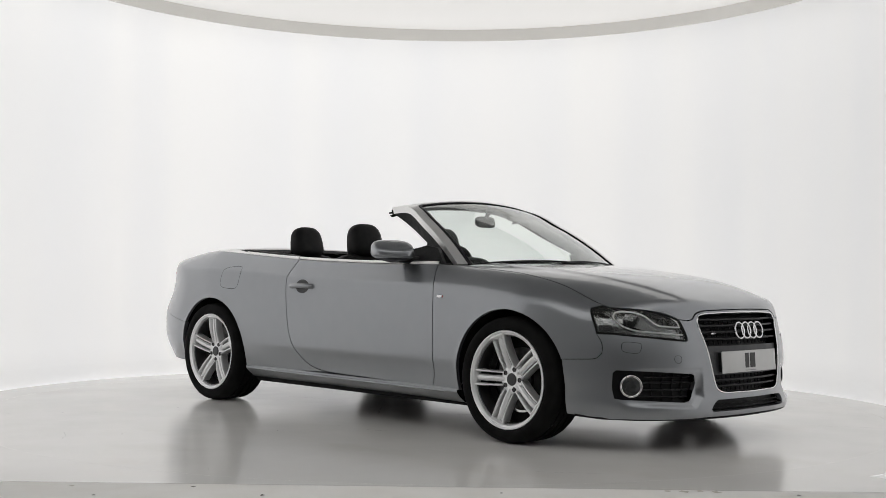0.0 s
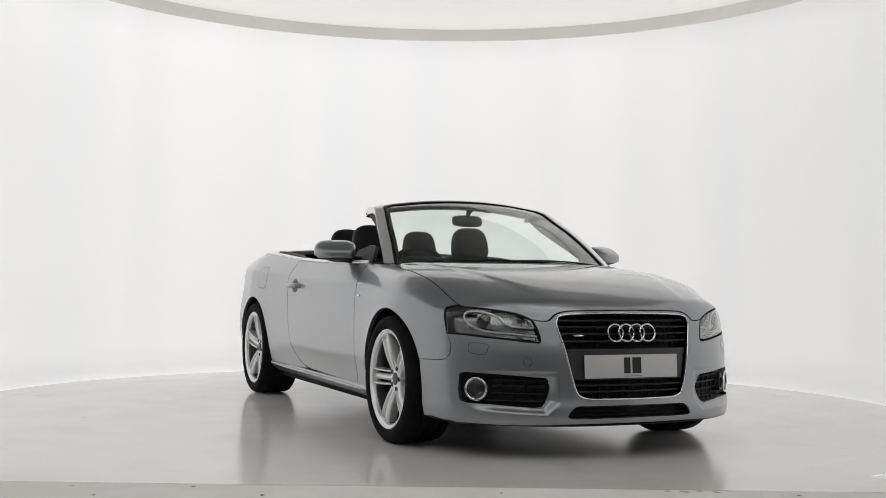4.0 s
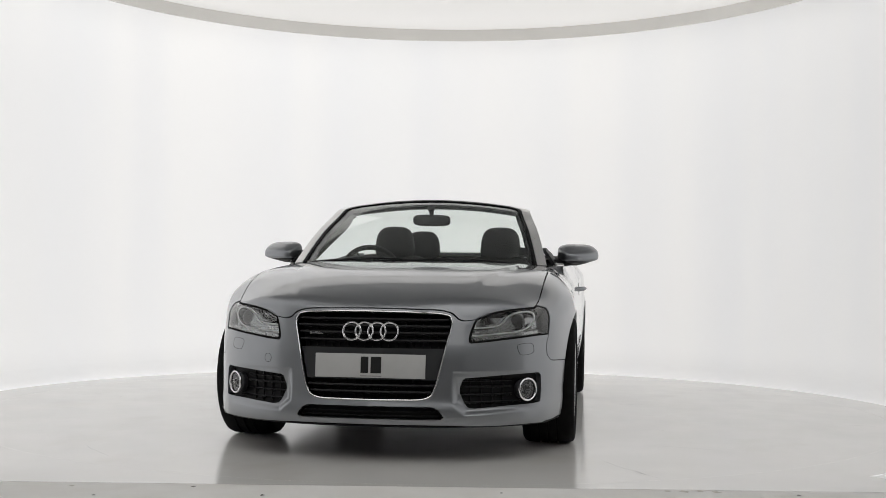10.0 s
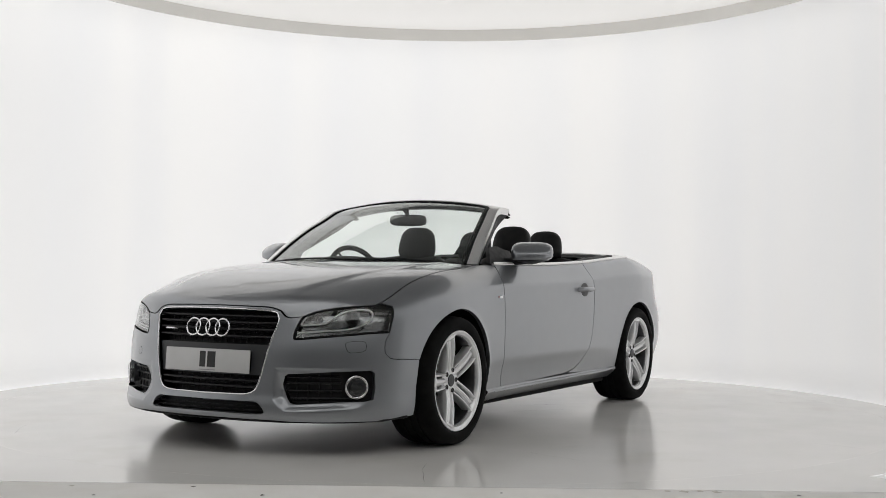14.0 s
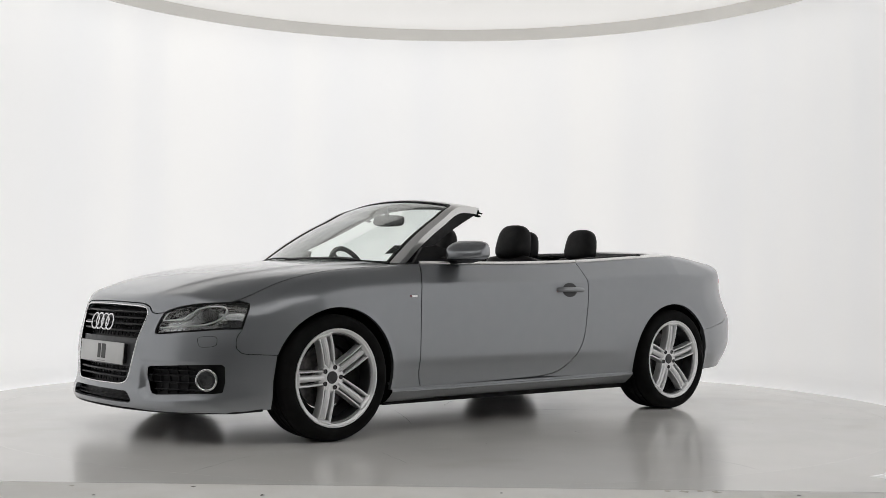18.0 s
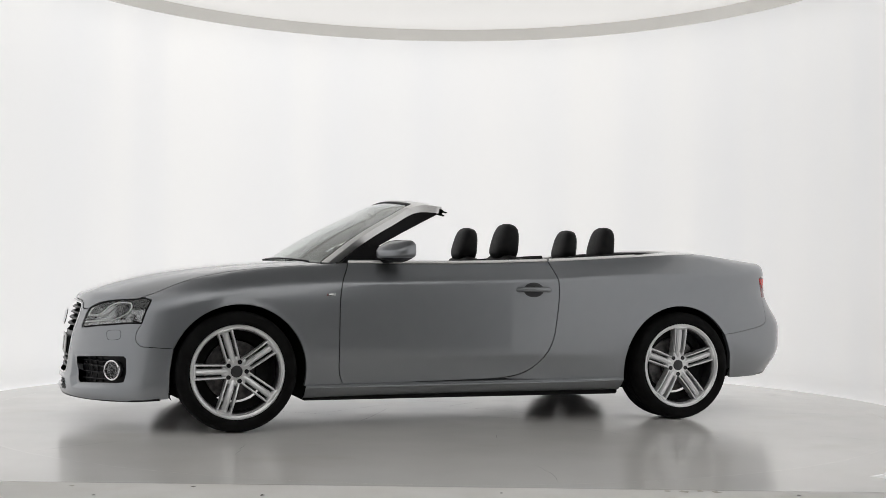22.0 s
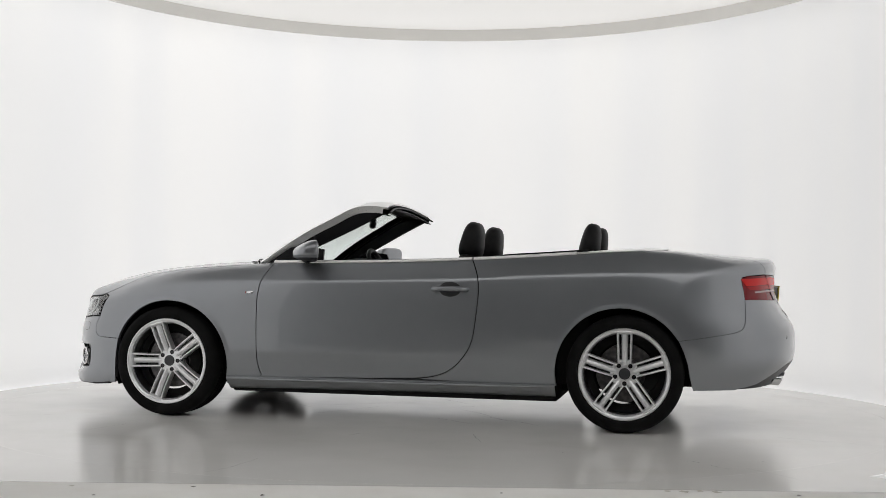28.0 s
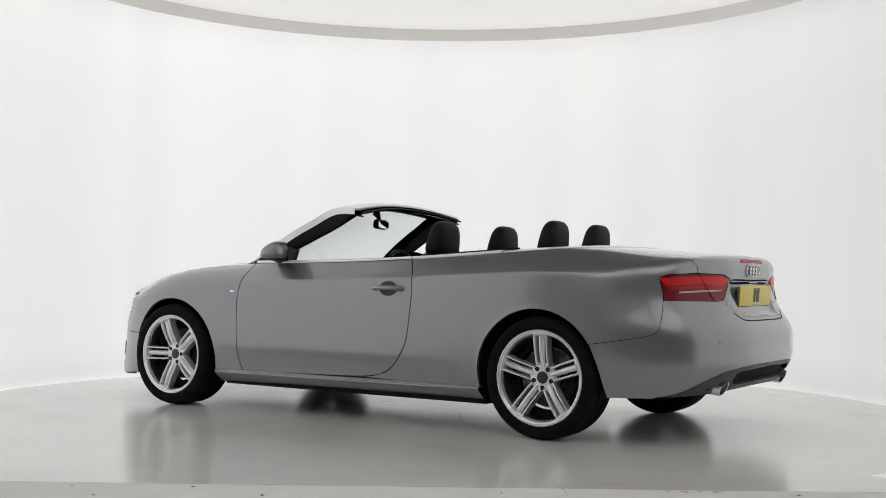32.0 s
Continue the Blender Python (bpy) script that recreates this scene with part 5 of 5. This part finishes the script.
# ---------------------------------------------------------------- outside fittings
def door_mirrors(car, doors):
    def cap_shape(v):
        ahead = max(0.0, v.x)
        x = v.x * (1.75 if v.x > 0 else 0.5)
        z = v.z * (1 - 0.50 * ahead ** 1.4) if v.z > 0 else v.z * 0.92 * (1 - 0.42 * max(0, v.y)) * (1 - 0.45 * ahead)
        return Vector((x * (1 - 0.22 * max(0, v.y)), v.y, z - 0.22 * ahead ** 1.5))
    lean = Matrix.Rotation(radians(24), 4, "Z")
    bm = bmesh.new()
    blob(bm, (0.458, 0.908, 1.004), (0.066, 0.122, 0.068), (0.56, 0.52), 56, 32, lean, cap_shape)
    low = bm.copy()
    bmesh.ops.bisect_plane(bm, geom=bm.verts[:] + bm.edges[:] + bm.faces[:], plane_co=(0, 0, 0.966), plane_no=(0, 0, 1), clear_inner=True)
    caps = pair("door_mirror", bm, PAINT, (car, car), "grey door mirror on a black foot")
    bmesh.ops.bisect_plane(low, geom=low.verts[:] + low.edges[:] + low.faces[:], plane_co=(0, 0, 0.9655), plane_no=(0, 0, 1), clear_outer=True)
    bmesh.ops.scale(low, vec=(0.985, 0.985, 1), space=Matrix.Translation((-0.462, -0.905, 0)), verts=low.verts)
    pair("mirror_base", low, BLACK, caps)
    bm = bmesh.new()
    blob(bm, (0.462 - 0.022 * math.cos(radians(24)), 0.905 - 0.022 * math.sin(radians(24)), 1.006), (0.010, 0.092, 0.044), (0.5, 0.6), 28, 10, lean)
    pair("mirror_glass", bm, MIRROR, caps)
    bm = bmesh.new()
    tube(bm, [(0.490, 0.880, 0.966), (0.515, 0.835, 0.958), (0.535, 0.765, 0.954)], [0.040, 0.036, 0.044], 14, 0.6)
    pair("mirror_foot", bm, BLACK, caps)
    # black corner panel between pillar and door
    for s in (1, -1):
        pts = [(0.775, 0.793, 0.938), (0.43, 0.800, 0.945), (0.44, 0.752, 1.02), (0.50, 0.738, 1.030), (0.56, 0.728, 1.045), (0.66, 0.728, 1.03)]
        bm = bmesh.new()
        out = [bm.verts.new((x, s * y, z)) for x, y, z in pts]
        inn = [bm.verts.new((x, s * (y - 0.022), z)) for x, y, z in pts]
        bm.faces.new(out)
        bm.faces.new(inn[::-1])
        for i in range(len(pts)):
            j = (i + 1) % len(pts)
            bm.faces.new((out[i], inn[i], inn[j], out[j]))
        bmesh.ops.recalc_face_normals(bm, faces=bm.faces)
        part("corner_panel", bm, BLACK, car, "black triangular mirror panel")


def door_fittings(doors, quarter, car):
    for ob, s in zip(doors, (1, -1)):
        c = from_side([(-0.375, 0.792)])[0] * [1, s, 1]
        n = slope(c[None])[0]
        m = facing(c, n)
        # flat dark disc on the door skin, painting in the recess's shade
        bm = bmesh.new()
        disc(bm, 0.052, -0.004, 0.0012, m @ Matrix.Diagonal((1.25, 0.84, 1, 1)), 32)
        part("handle_recess", bm, GREY_PLASTIC, ob, "flat dark disc painted as the shaded handle recess")
        bm = bmesh.new()
        path = [m @ Vector(p) for p in ((-0.100, 0.0, -0.012), (-0.085, 0.001, 0.020), (-0.05, 0.002, 0.032), (0.0, 0.002, 0.036), (0.05, 0.002, 0.032), (0.085, 0.001, 0.020), (0.100, 0.0, -0.012))]
        tube(bm, spline([tuple(p) for p in path], 0.012), 0.018, 12, 0.85)
        part("door_handle", bm, PAINT, ob)
    # badge on the front wing: plain bars
    for s in (1, -1):
        c = from_side([(0.862, 0.755)])[0] * [1, s, 1]
        m = facing(c, slope(c[None])[0])
        bm = bmesh.new()
        box(bm, 0, 0, 0, 0.040, 0.013, 0.005, 0.0015)
        bmesh.ops.transform(bm, matrix=m @ Matrix.Translation((0.010 * s, 0, 0.001)), verts=bm.verts)
        plate = part("wing_badge", bm, CHROME, car, "small bright wing badge")
        bm = bmesh.new()
        box(bm, 0, 0, 0, 0.006, 0.012, 0.004, 0.0012)
        bmesh.ops.transform(bm, matrix=m @ Matrix.Translation((-0.016 * s, 0, 0.001)), verts=bm.verts)
        part("badge_mark", bm, RED_INK, plate)
    # fuel flap on the right rear wing
    ring = from_side(spline([(-1.052, 0.912), (-1.20, 0.905), (-1.228, 0.888), (-1.257, 0.795), (-1.245, 0.778), (-1.09, 0.767), (-1.068, 0.780), (-1.036, 0.895)], 0.015, True)) * [1, -1, 1]
    groove(ROUND, ring, car, "fuel_flap", 0.0018)


def groove(chart, ring, parent, name, wide=0.003):
    """A flush cover with a dark joint round it."""
    q = chart.flat(np.asarray(ring))
    inner = chart.skin(shrink(q, wide))
    panel("joint", chart, ring, UNDER, parent, holes=[inner], level=-0.0006, depth=0.001, step=0.012, gap=0)
    panel(name, chart, ring, PAINT, parent, level=-0.0008, depth=0.001, step=0.02, gap=wide + 0.0005)


def plate(name, mat, c, pitch, yaw, parent, label):
    """A plate on the car's axis: wide along y, its face to +z of its pose; characters as plain bars."""
    m = Matrix.Translation(c) @ Matrix.Rotation(radians(yaw), 4, "Z") @ Matrix.Rotation(radians(pitch), 4, "Y") @ Matrix(((0, 0, 1, 0), (1, 0, 0, 0), (0, 1, 0, 0), (0, 0, 0, 1)))
    bm = bmesh.new()
    box(bm, 0, 0, 0, 0.52, 0.111, 0.006, 0.002)
    bmesh.ops.transform(bm, matrix=m, verts=bm.verts)
    ob = part(name, bm, mat, parent, label)
    for x, w, h, y in ((-0.026, 0.036, 0.076, 0.004), (0.028, 0.050, 0.076, 0.004)):
        bm = bmesh.new()
        box(bm, 0, 0, 0, w, h, 0.001, 0)
        bmesh.ops.transform(bm, matrix=m @ Matrix.Translation((x, y, 0.0037)), verts=bm.verts)
        part("character_bar", bm, INK, ob, "black bar")
    bm = bmesh.new()
    box(bm, 0, 0, 0, 0.10, 0.004, 0.001, 0)
    bmesh.ops.transform(bm, matrix=m @ Matrix.Translation((0.005, -0.047, 0.0037)), verts=bm.verts)
    part("small_print_bar", bm, GREY_INK, ob, "fine grey bar")
    return ob


def emblem(c, pitch, yaw, parent, R, r, pitch_y):
    base = Matrix.Translation(c) @ Matrix.Rotation(radians(yaw), 4, "Z") @ Matrix.Rotation(radians(pitch), 4, "Y") @ Matrix(((0, 0, 1, 0), (1, 0, 0, 0), (0, 1, 0, 0), (0, 0, 0, 1)))
    first = None
    for k in range(4):
        bm = bmesh.new()
        torus(bm, R, r, 40, 10, base @ Matrix.Translation(((k - 1.5) * pitch_y, 0, 0.0015 * (k % 2))))
        ob = part("emblem_ring", bm, CHROME, first or parent, "chrome ring")
        first = first or ob


def nose(car):
    grille = both(from_front(spline(GRILLE, 0.02)))
    surround = both(lifted(from_front(spline(GRILLE, 0.02)), 0.002))
    bm = bmesh.new()
    pts = [tuple(p) for p in surround]
    keep = [pts[0]]
    for p in pts[1:]:
        if (Vector(p) - Vector(keep[-1])).length > 0.006:
            keep.append(p)
    tube(bm, keep[:-1] if (Vector(keep[0]) - Vector(keep[-1])).length < 0.006 else keep, 0.0055, 10, 0.8, closed=True)
    frame_ob = part("grille_frame", bm, CHROME, car, "chrome grille surround")
    panel("grille_back", NOSE, grille, BLACK, frame_ob, level=0.06, depth=-0.05, gap=0)

    def wide(z):
        zs, ys = zip(*sorted((b, a) for a, b in GRILLE[2:10]))
        return float(np.interp(z, zs, ys)) - 0.006
    for z in (0.668, 0.636, 0.604, 0.570, 0.358, 0.328):
        w = wide(z)
        bm = bmesh.new()
        path = [tuple(p) for p in lifted(from_front([(y, z) for y in np.linspace(-w, w, 25)]), 0.022)]
        tube(bm, path, 0.0125, 10, 0.6)
        part("grille_slat", bm, SLAT, frame_ob, "black grille slat")
    for y in np.linspace(-0.32, 0.32, 17):
        for z0, z1 in ((0.545, 0.685), (0.302, 0.385)):
            if abs(y) < wide((z0 + z1) / 2) - 0.02:
                bm = bmesh.new()
                a, b = lifted(from_front([(y, z0), (y, z1)]), 0.050)
                tube(bm, [tuple(a), tuple(b)], 0.003, 6)
                part("grille_rib", bm, BLACK, frame_ob)
    # plate carrier, plate and emblem
    bm = bmesh.new()
    rows = []
    for y in np.linspace(-1, 1, 21):
        row = []
        for z, hw in ((0.532, 0.344), (0.384, 0.310)):
            p = lifted(from_front([(y * hw, z)]), 0.016)[0]
            row.append(bm.verts.new(p))
        rows.append(row)
    for p, q in zip(rows, rows[1:]):
        bm.faces.new((p[0], p[1], q[1], q[0]))
    bmesh.ops.recalc_face_normals(bm, faces=bm.faces)
    part("plate_carrier", bm, GREY_PLASTIC, frame_ob, "dark grey plate carrier")
    bm = bmesh.new()
    box(bm, 2.232, 0, 0.446, 0.03, 0.50, 0.10, 0.004)
    part("plate_spacer", bm, BLACK, frame_ob)
    plate("front_plate", PLATE_WHITE, (2.252, 0, 0.446), -4, 0, car, "white front plate with dark bars")
    emblem((2.248, 0, 0.606), -12, 0, frame_ob, 0.0415, 0.0048, 0.0595)
    c = lifted(from_front([(-0.27, 0.595)]), 0.010)[0]
    bm = bmesh.new()
    box(bm, *c, 0.004, 0.062, 0.008, 0.001, Matrix.Rotation(radians(8), 4, "Z"))
    part("grille_badge", bm, CHROME, frame_ob, "small chrome bar badge")
    # lower intake
    intake = both(from_front(spline(INTAKE, 0.02)))
    inner = panel("intake_back", NOSE, intake, BLACK, car, level=0.05, depth=-0.045, gap=0, label="black lower air intake")[0]
    for z in (0.218, 0.238):
        bm = bmesh.new()
        w = 0.33
        tube(bm, [tuple(p) for p in lifted(from_front([(y, z) for y in np.linspace(-w, w, 21)]), 0.025)], 0.005, 6, 0.7)
        part("intake_slat", bm, BLACK, inner)
    # splitter below the bumper
    bm = bmesh.new()
    path = np.concatenate([from_front([(y, 0.180) for y in np.linspace(0, 0.7, 22)]), from_side([(1.93, 0.182), (1.80, 0.192)])])
    path = [tuple(p - [0.02, 0, 0.008]) for p in path]
    tube(bm, [(a, -b, c) for a, b, c in path[::-1]] + path[1:], 0.012, 8, 0.6)
    part("splitter", bm, BLACK, car, "black lower bumper edge")

    # fog lamp recesses
    fog = from_front(spline(FOG, 0.02, True, range(15)))
    for s in (1, -1):
        ring = fog * [1, s, 1]
        back = panel("fog_grille", NOSE, ring, BLACK, car, level=0.045, depth=-0.042, gap=0, label="black fog lamp grille")[0]
        for z in (0.284, 0.315, 0.346, 0.375):
            y0 = float(np.interp(z, [0.262, 0.280, 0.312, 0.355, 0.386], [0.47, 0.440, 0.424, 0.418, 0.426])) + 0.004
            y1 = 0.655 if 0.29 < z < 0.385 else 0.70
            bm = bmesh.new()
            tube(bm, [tuple(p * [1, s, 1]) for p in lifted(from_front([(y, z) for y in np.linspace(y0, y1, 14)]), 0.026)], 0.006, 8, 0.7)
            part("fog_slat", bm, SLAT, back)
        for y in (0.47, 0.52, 0.57, 0.62):
            bm = bmesh.new()
            zl = float(np.interp(y, [0.44, 0.50, 0.70], [0.280, 0.259, 0.266])) + 0.004
            zh = float(np.interp(y, [0.44, 0.60, 0.765], [0.385, 0.400, 0.412])) - 0.004
            tube(bm, [tuple(p * [1, s, 1]) for p in lifted(from_front([(y, zl), (y, (zl + zh) / 2), (y, zh)]), 0.034)], 0.004, 6)
            part("fog_rib", bm, BLACK, back)
        c = lifted(from_front([(0.714, 0.335)]), -0.006)[0] * [1, s, 1]
        m = facing(c, (1.0, s * 0.95, 0.0))
        bm = bmesh.new()
        torus(bm, 0.051, 0.0055, 40, 10, m)
        lamp = part("fog_lamp", bm, CHROME, car, "round fog lamp with a chrome ring")
        bm = bmesh.new()
        disc(bm, 0.047, -0.045, -0.020, m, 32, 0.0)
        part("fog_reflector", bm, GREY_PLASTIC, lamp)
        bm = bmesh.new()
        disc(bm, 0.026, -0.020, -0.012, m @ Matrix.Translation((0, -0.004, 0)), 28, 0.010)
        part("fog_bulb_glass", bm, GREY_PLASTIC, lamp)
        bm = bmesh.new()
        disc(bm, 0.046, -0.008, -0.003, m, 32, 0.004)
        plain_glass([part("fog_lens", bm, CLEAR, lamp)])
        # headlamp washer cover
        wash = from_front(spline([(0.672, 0.546), (0.732, 0.552), (0.740, 0.545), (0.743, 0.510), (0.736, 0.503), (0.690, 0.497), (0.681, 0.502), (0.668, 0.538)], 0.01, True)) * [1, s, 1]
        groove(NOSE, wash, car, "washer_cover", 0.0016)
    tow = from_front([(-0.515 + 0.019 * math.cos(a), 0.468 + 0.021 * math.sin(a)) for a in np.linspace(0, 2 * math.pi, 25)[:-1]])
    groove(NOSE, tow, car, "tow_eye_cover", 0.0012)


def headlights(car):
    ring = np.concatenate([LAMP_TOP[::-1], HOOD_SEAM[-1:], LAMP_REAR[::-1], LAMP_LOW[::-1][1:], LAMP_IN[::-1][1:-1]])
    for s in (1, -1):
        r = ring * [1, s, 1]
        q = NOSE.flat(r)
        inner = NOSE.skin(shrink(q, 0.0075))
        lamp = panel("headlight", NOSE, r, UNDER, car, holes=[inner], level=0.004, depth=0.05, step=0.016, gap=0.002, label="clear headlight with a bright curved strip in a black rim")[0]
        plain_glass(panel("lens", NOSE, inner, CLEAR, lamp, level=0.003, depth=0.004, step=0.025, gap=0, solid=True))
        panel("housing", NOSE, inner, LAMP_DARK, lamp, level=0.070, depth=-0.066, step=0.025, gap=0)
        # one bright line that loops over the main lamp and runs back under the small one
        for run, sharp in (([(0.467, 0.589), (0.585, 0.600), (0.690, 0.613), (0.735, 0.640), (0.750, 0.675), (0.735, 0.702), (0.682, 0.703), (0.634, 0.685), (0.605, 0.655), (0.582, 0.637), (0.477, 0.626)], (10,)),
                           ([(0.477, 0.626), (0.482, 0.646), (0.495, 0.664), (0.516, 0.680), (0.545, 0.690)], ())):
            bm = bmesh.new()
            tube(bm, [tuple(p * [1, s, 1]) for p in lifted(from_front(spline(run, 0.008, False, sharp)), 0.013)], 0.0040, 8)
            part("bright_strip", bm, SKIN_WHITE, lamp, "bright curved strip")
        # light guide along the foot of the lamp
        foot = from_front(spline([(0.478, 0.567), (0.60, 0.577), (0.765, 0.598), (0.768, 0.612), (0.60, 0.591), (0.478, 0.579)], 0.015, True, range(6))) * [1, s, 1]
        panel("light_guide", NOSE, foot, LAMP_INNER, lamp, level=0.022, depth=0.01, step=0.02, gap=0)
        # reflector shell behind the strip
        shell = from_front(spline([(0.475, 0.585), (0.65, 0.612), (0.69, 0.635), (0.705, 0.665), (0.70, 0.690), (0.675, 0.692), (0.63, 0.682), (0.585, 0.655), (0.55, 0.632), (0.475, 0.62)], 0.015, True)) * [1, s, 1]
        panel("reflector", NOSE, shell, LAMP_DARK, lamp, level=0.040, depth=0.01, step=0.02, gap=0)
        for y, z, rad in ((0.677, 0.658, 0.040), (0.545, 0.662, 0.017)):
            c = lifted(from_front([(y, z)]), 0.040)[0] * [1, s, 1]
            m = facing(c, (1.0, s * 0.35, 0.0))
            bm = bmesh.new()
            disc(bm, rad, -0.01, 0.008, m, 32, rad * 0.35)
            part("projector", bm, GLOSS_BLACK, lamp, "dark projector lens")
            bm = bmesh.new()
            torus(bm, rad + 0.003, 0.004, 32, 8, m @ Matrix.Translation((0, 0, 0.006)))
            part("projector_ring", bm, LAMP_INNER, lamp)
        for k in range(9):
            t = k / 8
            c = lifted(from_front([(0.49 + 0.26 * t, 0.569 + 0.027 * t)]), 0.018)[0] * [1, s, 1]
            bm = bmesh.new()
            disc(bm, 0.0055, -0.004, 0.003, facing(c, (1, s * 0.3, 0)), 12, 0.002)
            part("running_light", bm, LAMP_INNER, lamp)
        c = lifted(from_front([(0.745, 0.625)]), 0.03)[0] * [1, s, 1]
        bm = bmesh.new()
        disc(bm, 0.024, -0.01, 0.004, facing(c, (1, s * 1.2, 0)), 24, 0.008)
        part("indicator", bm, LAMP_INNER, lamp)


def tail(car):
    ring = np.concatenate([LIGHT_FRONT, LIGHT_TOP, LIGHT_LOW[1:-1]])
    for s in (1, -1):
        r = ring * [1, s, 1]
        base = panel("tail_light", TAIL, r, DARK_RED, car, level=0.001, depth=0.04, step=0.02, gap=0.002, label="wide red tail light with a clear reversing strip")[0]
        band = from_rear(spline([(0.80, 0.872), (0.62, 0.882), (0.40, 0.880), (0.358, 0.868), (0.374, 0.848), (0.62, 0.842), (0.78, 0.832)], 0.015, True, (0, 6))) * [1, s, 1]
        panel("brake_lens", TAIL, band, RED_LIT, base, level=-0.002, depth=0.004, step=0.02, gap=0, label="bright red upper lens")
        band = from_rear(spline([(0.78, 0.828), (0.62, 0.838), (0.384, 0.842), (0.398, 0.822), (0.62, 0.817), (0.76, 0.811)], 0.015, True, (0, 5))) * [1, s, 1]
        panel("lower_lens", TAIL, band, RED, base, level=-0.0015, depth=0.004, step=0.02, gap=0)
        band = from_rear(spline([(0.73, 0.803), (0.62, 0.810), (0.430, 0.814), (0.432, 0.806), (0.62, 0.800), (0.73, 0.795)], 0.012, True, (0, 2, 3, 5))) * [1, s, 1]
        panel("reversing_lens", TAIL, band, REVERSE, base, level=-0.0015, depth=0.004, step=0.02, gap=0, label="pinkish clear reversing strip")
        # joint where the light divides between wing and boot lid
        bm = bmesh.new()
        tube(bm, [tuple(p * [1, s, 1]) for p in lifted(from_rear(spline([(0.618, 0.897), (0.575, 0.84), (0.535, 0.785), (0.515, 0.755)], 0.01)), -0.0008)], 0.0022, 6)
        part("light_joint", bm, UNDER, base)
        # exhaust pipe
        bm = bmesh.new()
        m = facing((-2.150, s * 0.50, 0.306), (-1, 0, -0.06)) @ Matrix.Diagonal((1.18, 0.9, 1, 1))
        prof = [(-0.12, 0.040), (0.09, 0.044), (0.100, 0.043), (0.098, 0.040), (-0.05, 0.038)]
        rings = [[bm.verts.new(m @ Vector((b * math.cos(2 * math.pi * i / 36), b * math.sin(2 * math.pi * i / 36), a - 0.35 * (b * math.sin(2 * math.pi * i / 36) * (-1) if a > 0 else 0)))) for i in range(36)] for a, b in prof]
        for p, q in zip(rings, rings[1:]):
            for i in range(36):
                j = (i + 1) % 36
                bm.faces.new((p[i], p[j], q[j], q[i]))
        bm.faces.new(rings[-1])
        bmesh.ops.recalc_face_normals(bm, faces=bm.faces)
        part("exhaust_pipe", bm, CHROME, car, "polished oval exhaust tailpipe")
        for y, z in ((0.62, 0.545),):
            c = from_rear([(y, z)]) * [1, s, 1]
            bm = bmesh.new()
            torus(bm, 0.009, 0.0007, 24, 6, facing(c[0], slope(c)[0]))
            part("parking_sensor", bm, UNDER, car)
    plate("rear_plate", PLATE_YELLOW, (-2.246, 0, 0.780), 4, 180, car, "yellow rear plate with dark bars")
    bm = bmesh.new()
    box(bm, -2.232, 0, 0.780, 0.024, 0.46, 0.095, 0.004)
    part("plate_backing", bm, PAINT, car)
    c = from_rear([(0.0, 0.918)])[0]
    emblem((c[0] - 0.004, 0, c[2]), 6, 180, car, 0.032, 0.0042, 0.046)
    third = both(from_rear(spline([(0.0, 0.979), (0.17, 0.977), (0.178, 0.969), (0.17, 0.962), (0.0, 0.963)], 0.015)))
    panel("brake_light", TAIL, third, RED, car, level=-0.002, depth=0.006, step=0.02, gap=0, label="slim red high brake light")
    bm = bmesh.new()
    box(bm, -2.232, 0, 0.852, 0.010, 0.14, 0.005, 0.002)
    part("boot_grip", bm, CHROME, car, "chrome strip above the plate")
    for y in (0.420, 0.402, -0.365, -0.383, -0.401, -0.419):
        c = from_rear([(y, 0.735)])[0]
        bm = bmesh.new()
        box(bm, c[0] - 0.001, y, 0.735, 0.004, 0.011, 0.020, 0.001)
        part("boot_badge", bm, CHROME, car, "small chrome bar badge")
    bm = bmesh.new()
    edge = lifted(from_rear(spline([(0.0, 0.648), (0.25, 0.650), (0.34, 0.660), (0.39, 0.692)])), 0.002)
    tube(bm, [tuple(p) for p in edge[::-1]] + [(a, -b, c) for a, b, c in edge[1:]], 0.0045, 8)
    part("boot_seal", bm, UNDER, car, "dark joint below the boot lid")
    # silver lip below the boot's grip
    bm = bmesh.new()
    path = [tuple(p) for p in lifted(from_rear([(y, 0.672) for y in np.linspace(-0.33, 0.33, 21)]), -0.002)]
    tube(bm, path, [0.003 + 0.005 * (1 - abs(1 - 2 * k / 20)) for k in range(21)], 8, 0.6)
    part("boot_lip", bm, CHROME, car)


# ---------------------------------------------------------------- build
studio()
deck = turntable()
car = tagged(new("car"), "grey metallic convertible with its roof folded down on the turntable", "car")
doors, quarter = body(car)
underbody(car)
wheels(car)
windscreen(car)
cabin(car)
door_mirrors(car, doors)
door_fittings(doors, quarter, car)
nose(car)
headlights(car)
tail(car)


def heading(t):
    return -45.41 - 5.2431 * t


def motions():
    rows_car, rows_deck = [], []
    for k in range(129):
        t = 0.25 * k
        turn = Matrix.Rotation(radians(heading(t)), 4, "Z")
        rows_car.append((t, turn @ pose(0.0729, 0.0385, 0.0)))
        rows_deck.append((t, turn))
    walk(car, rows_car)
    walk(deck, rows_deck)


motions()
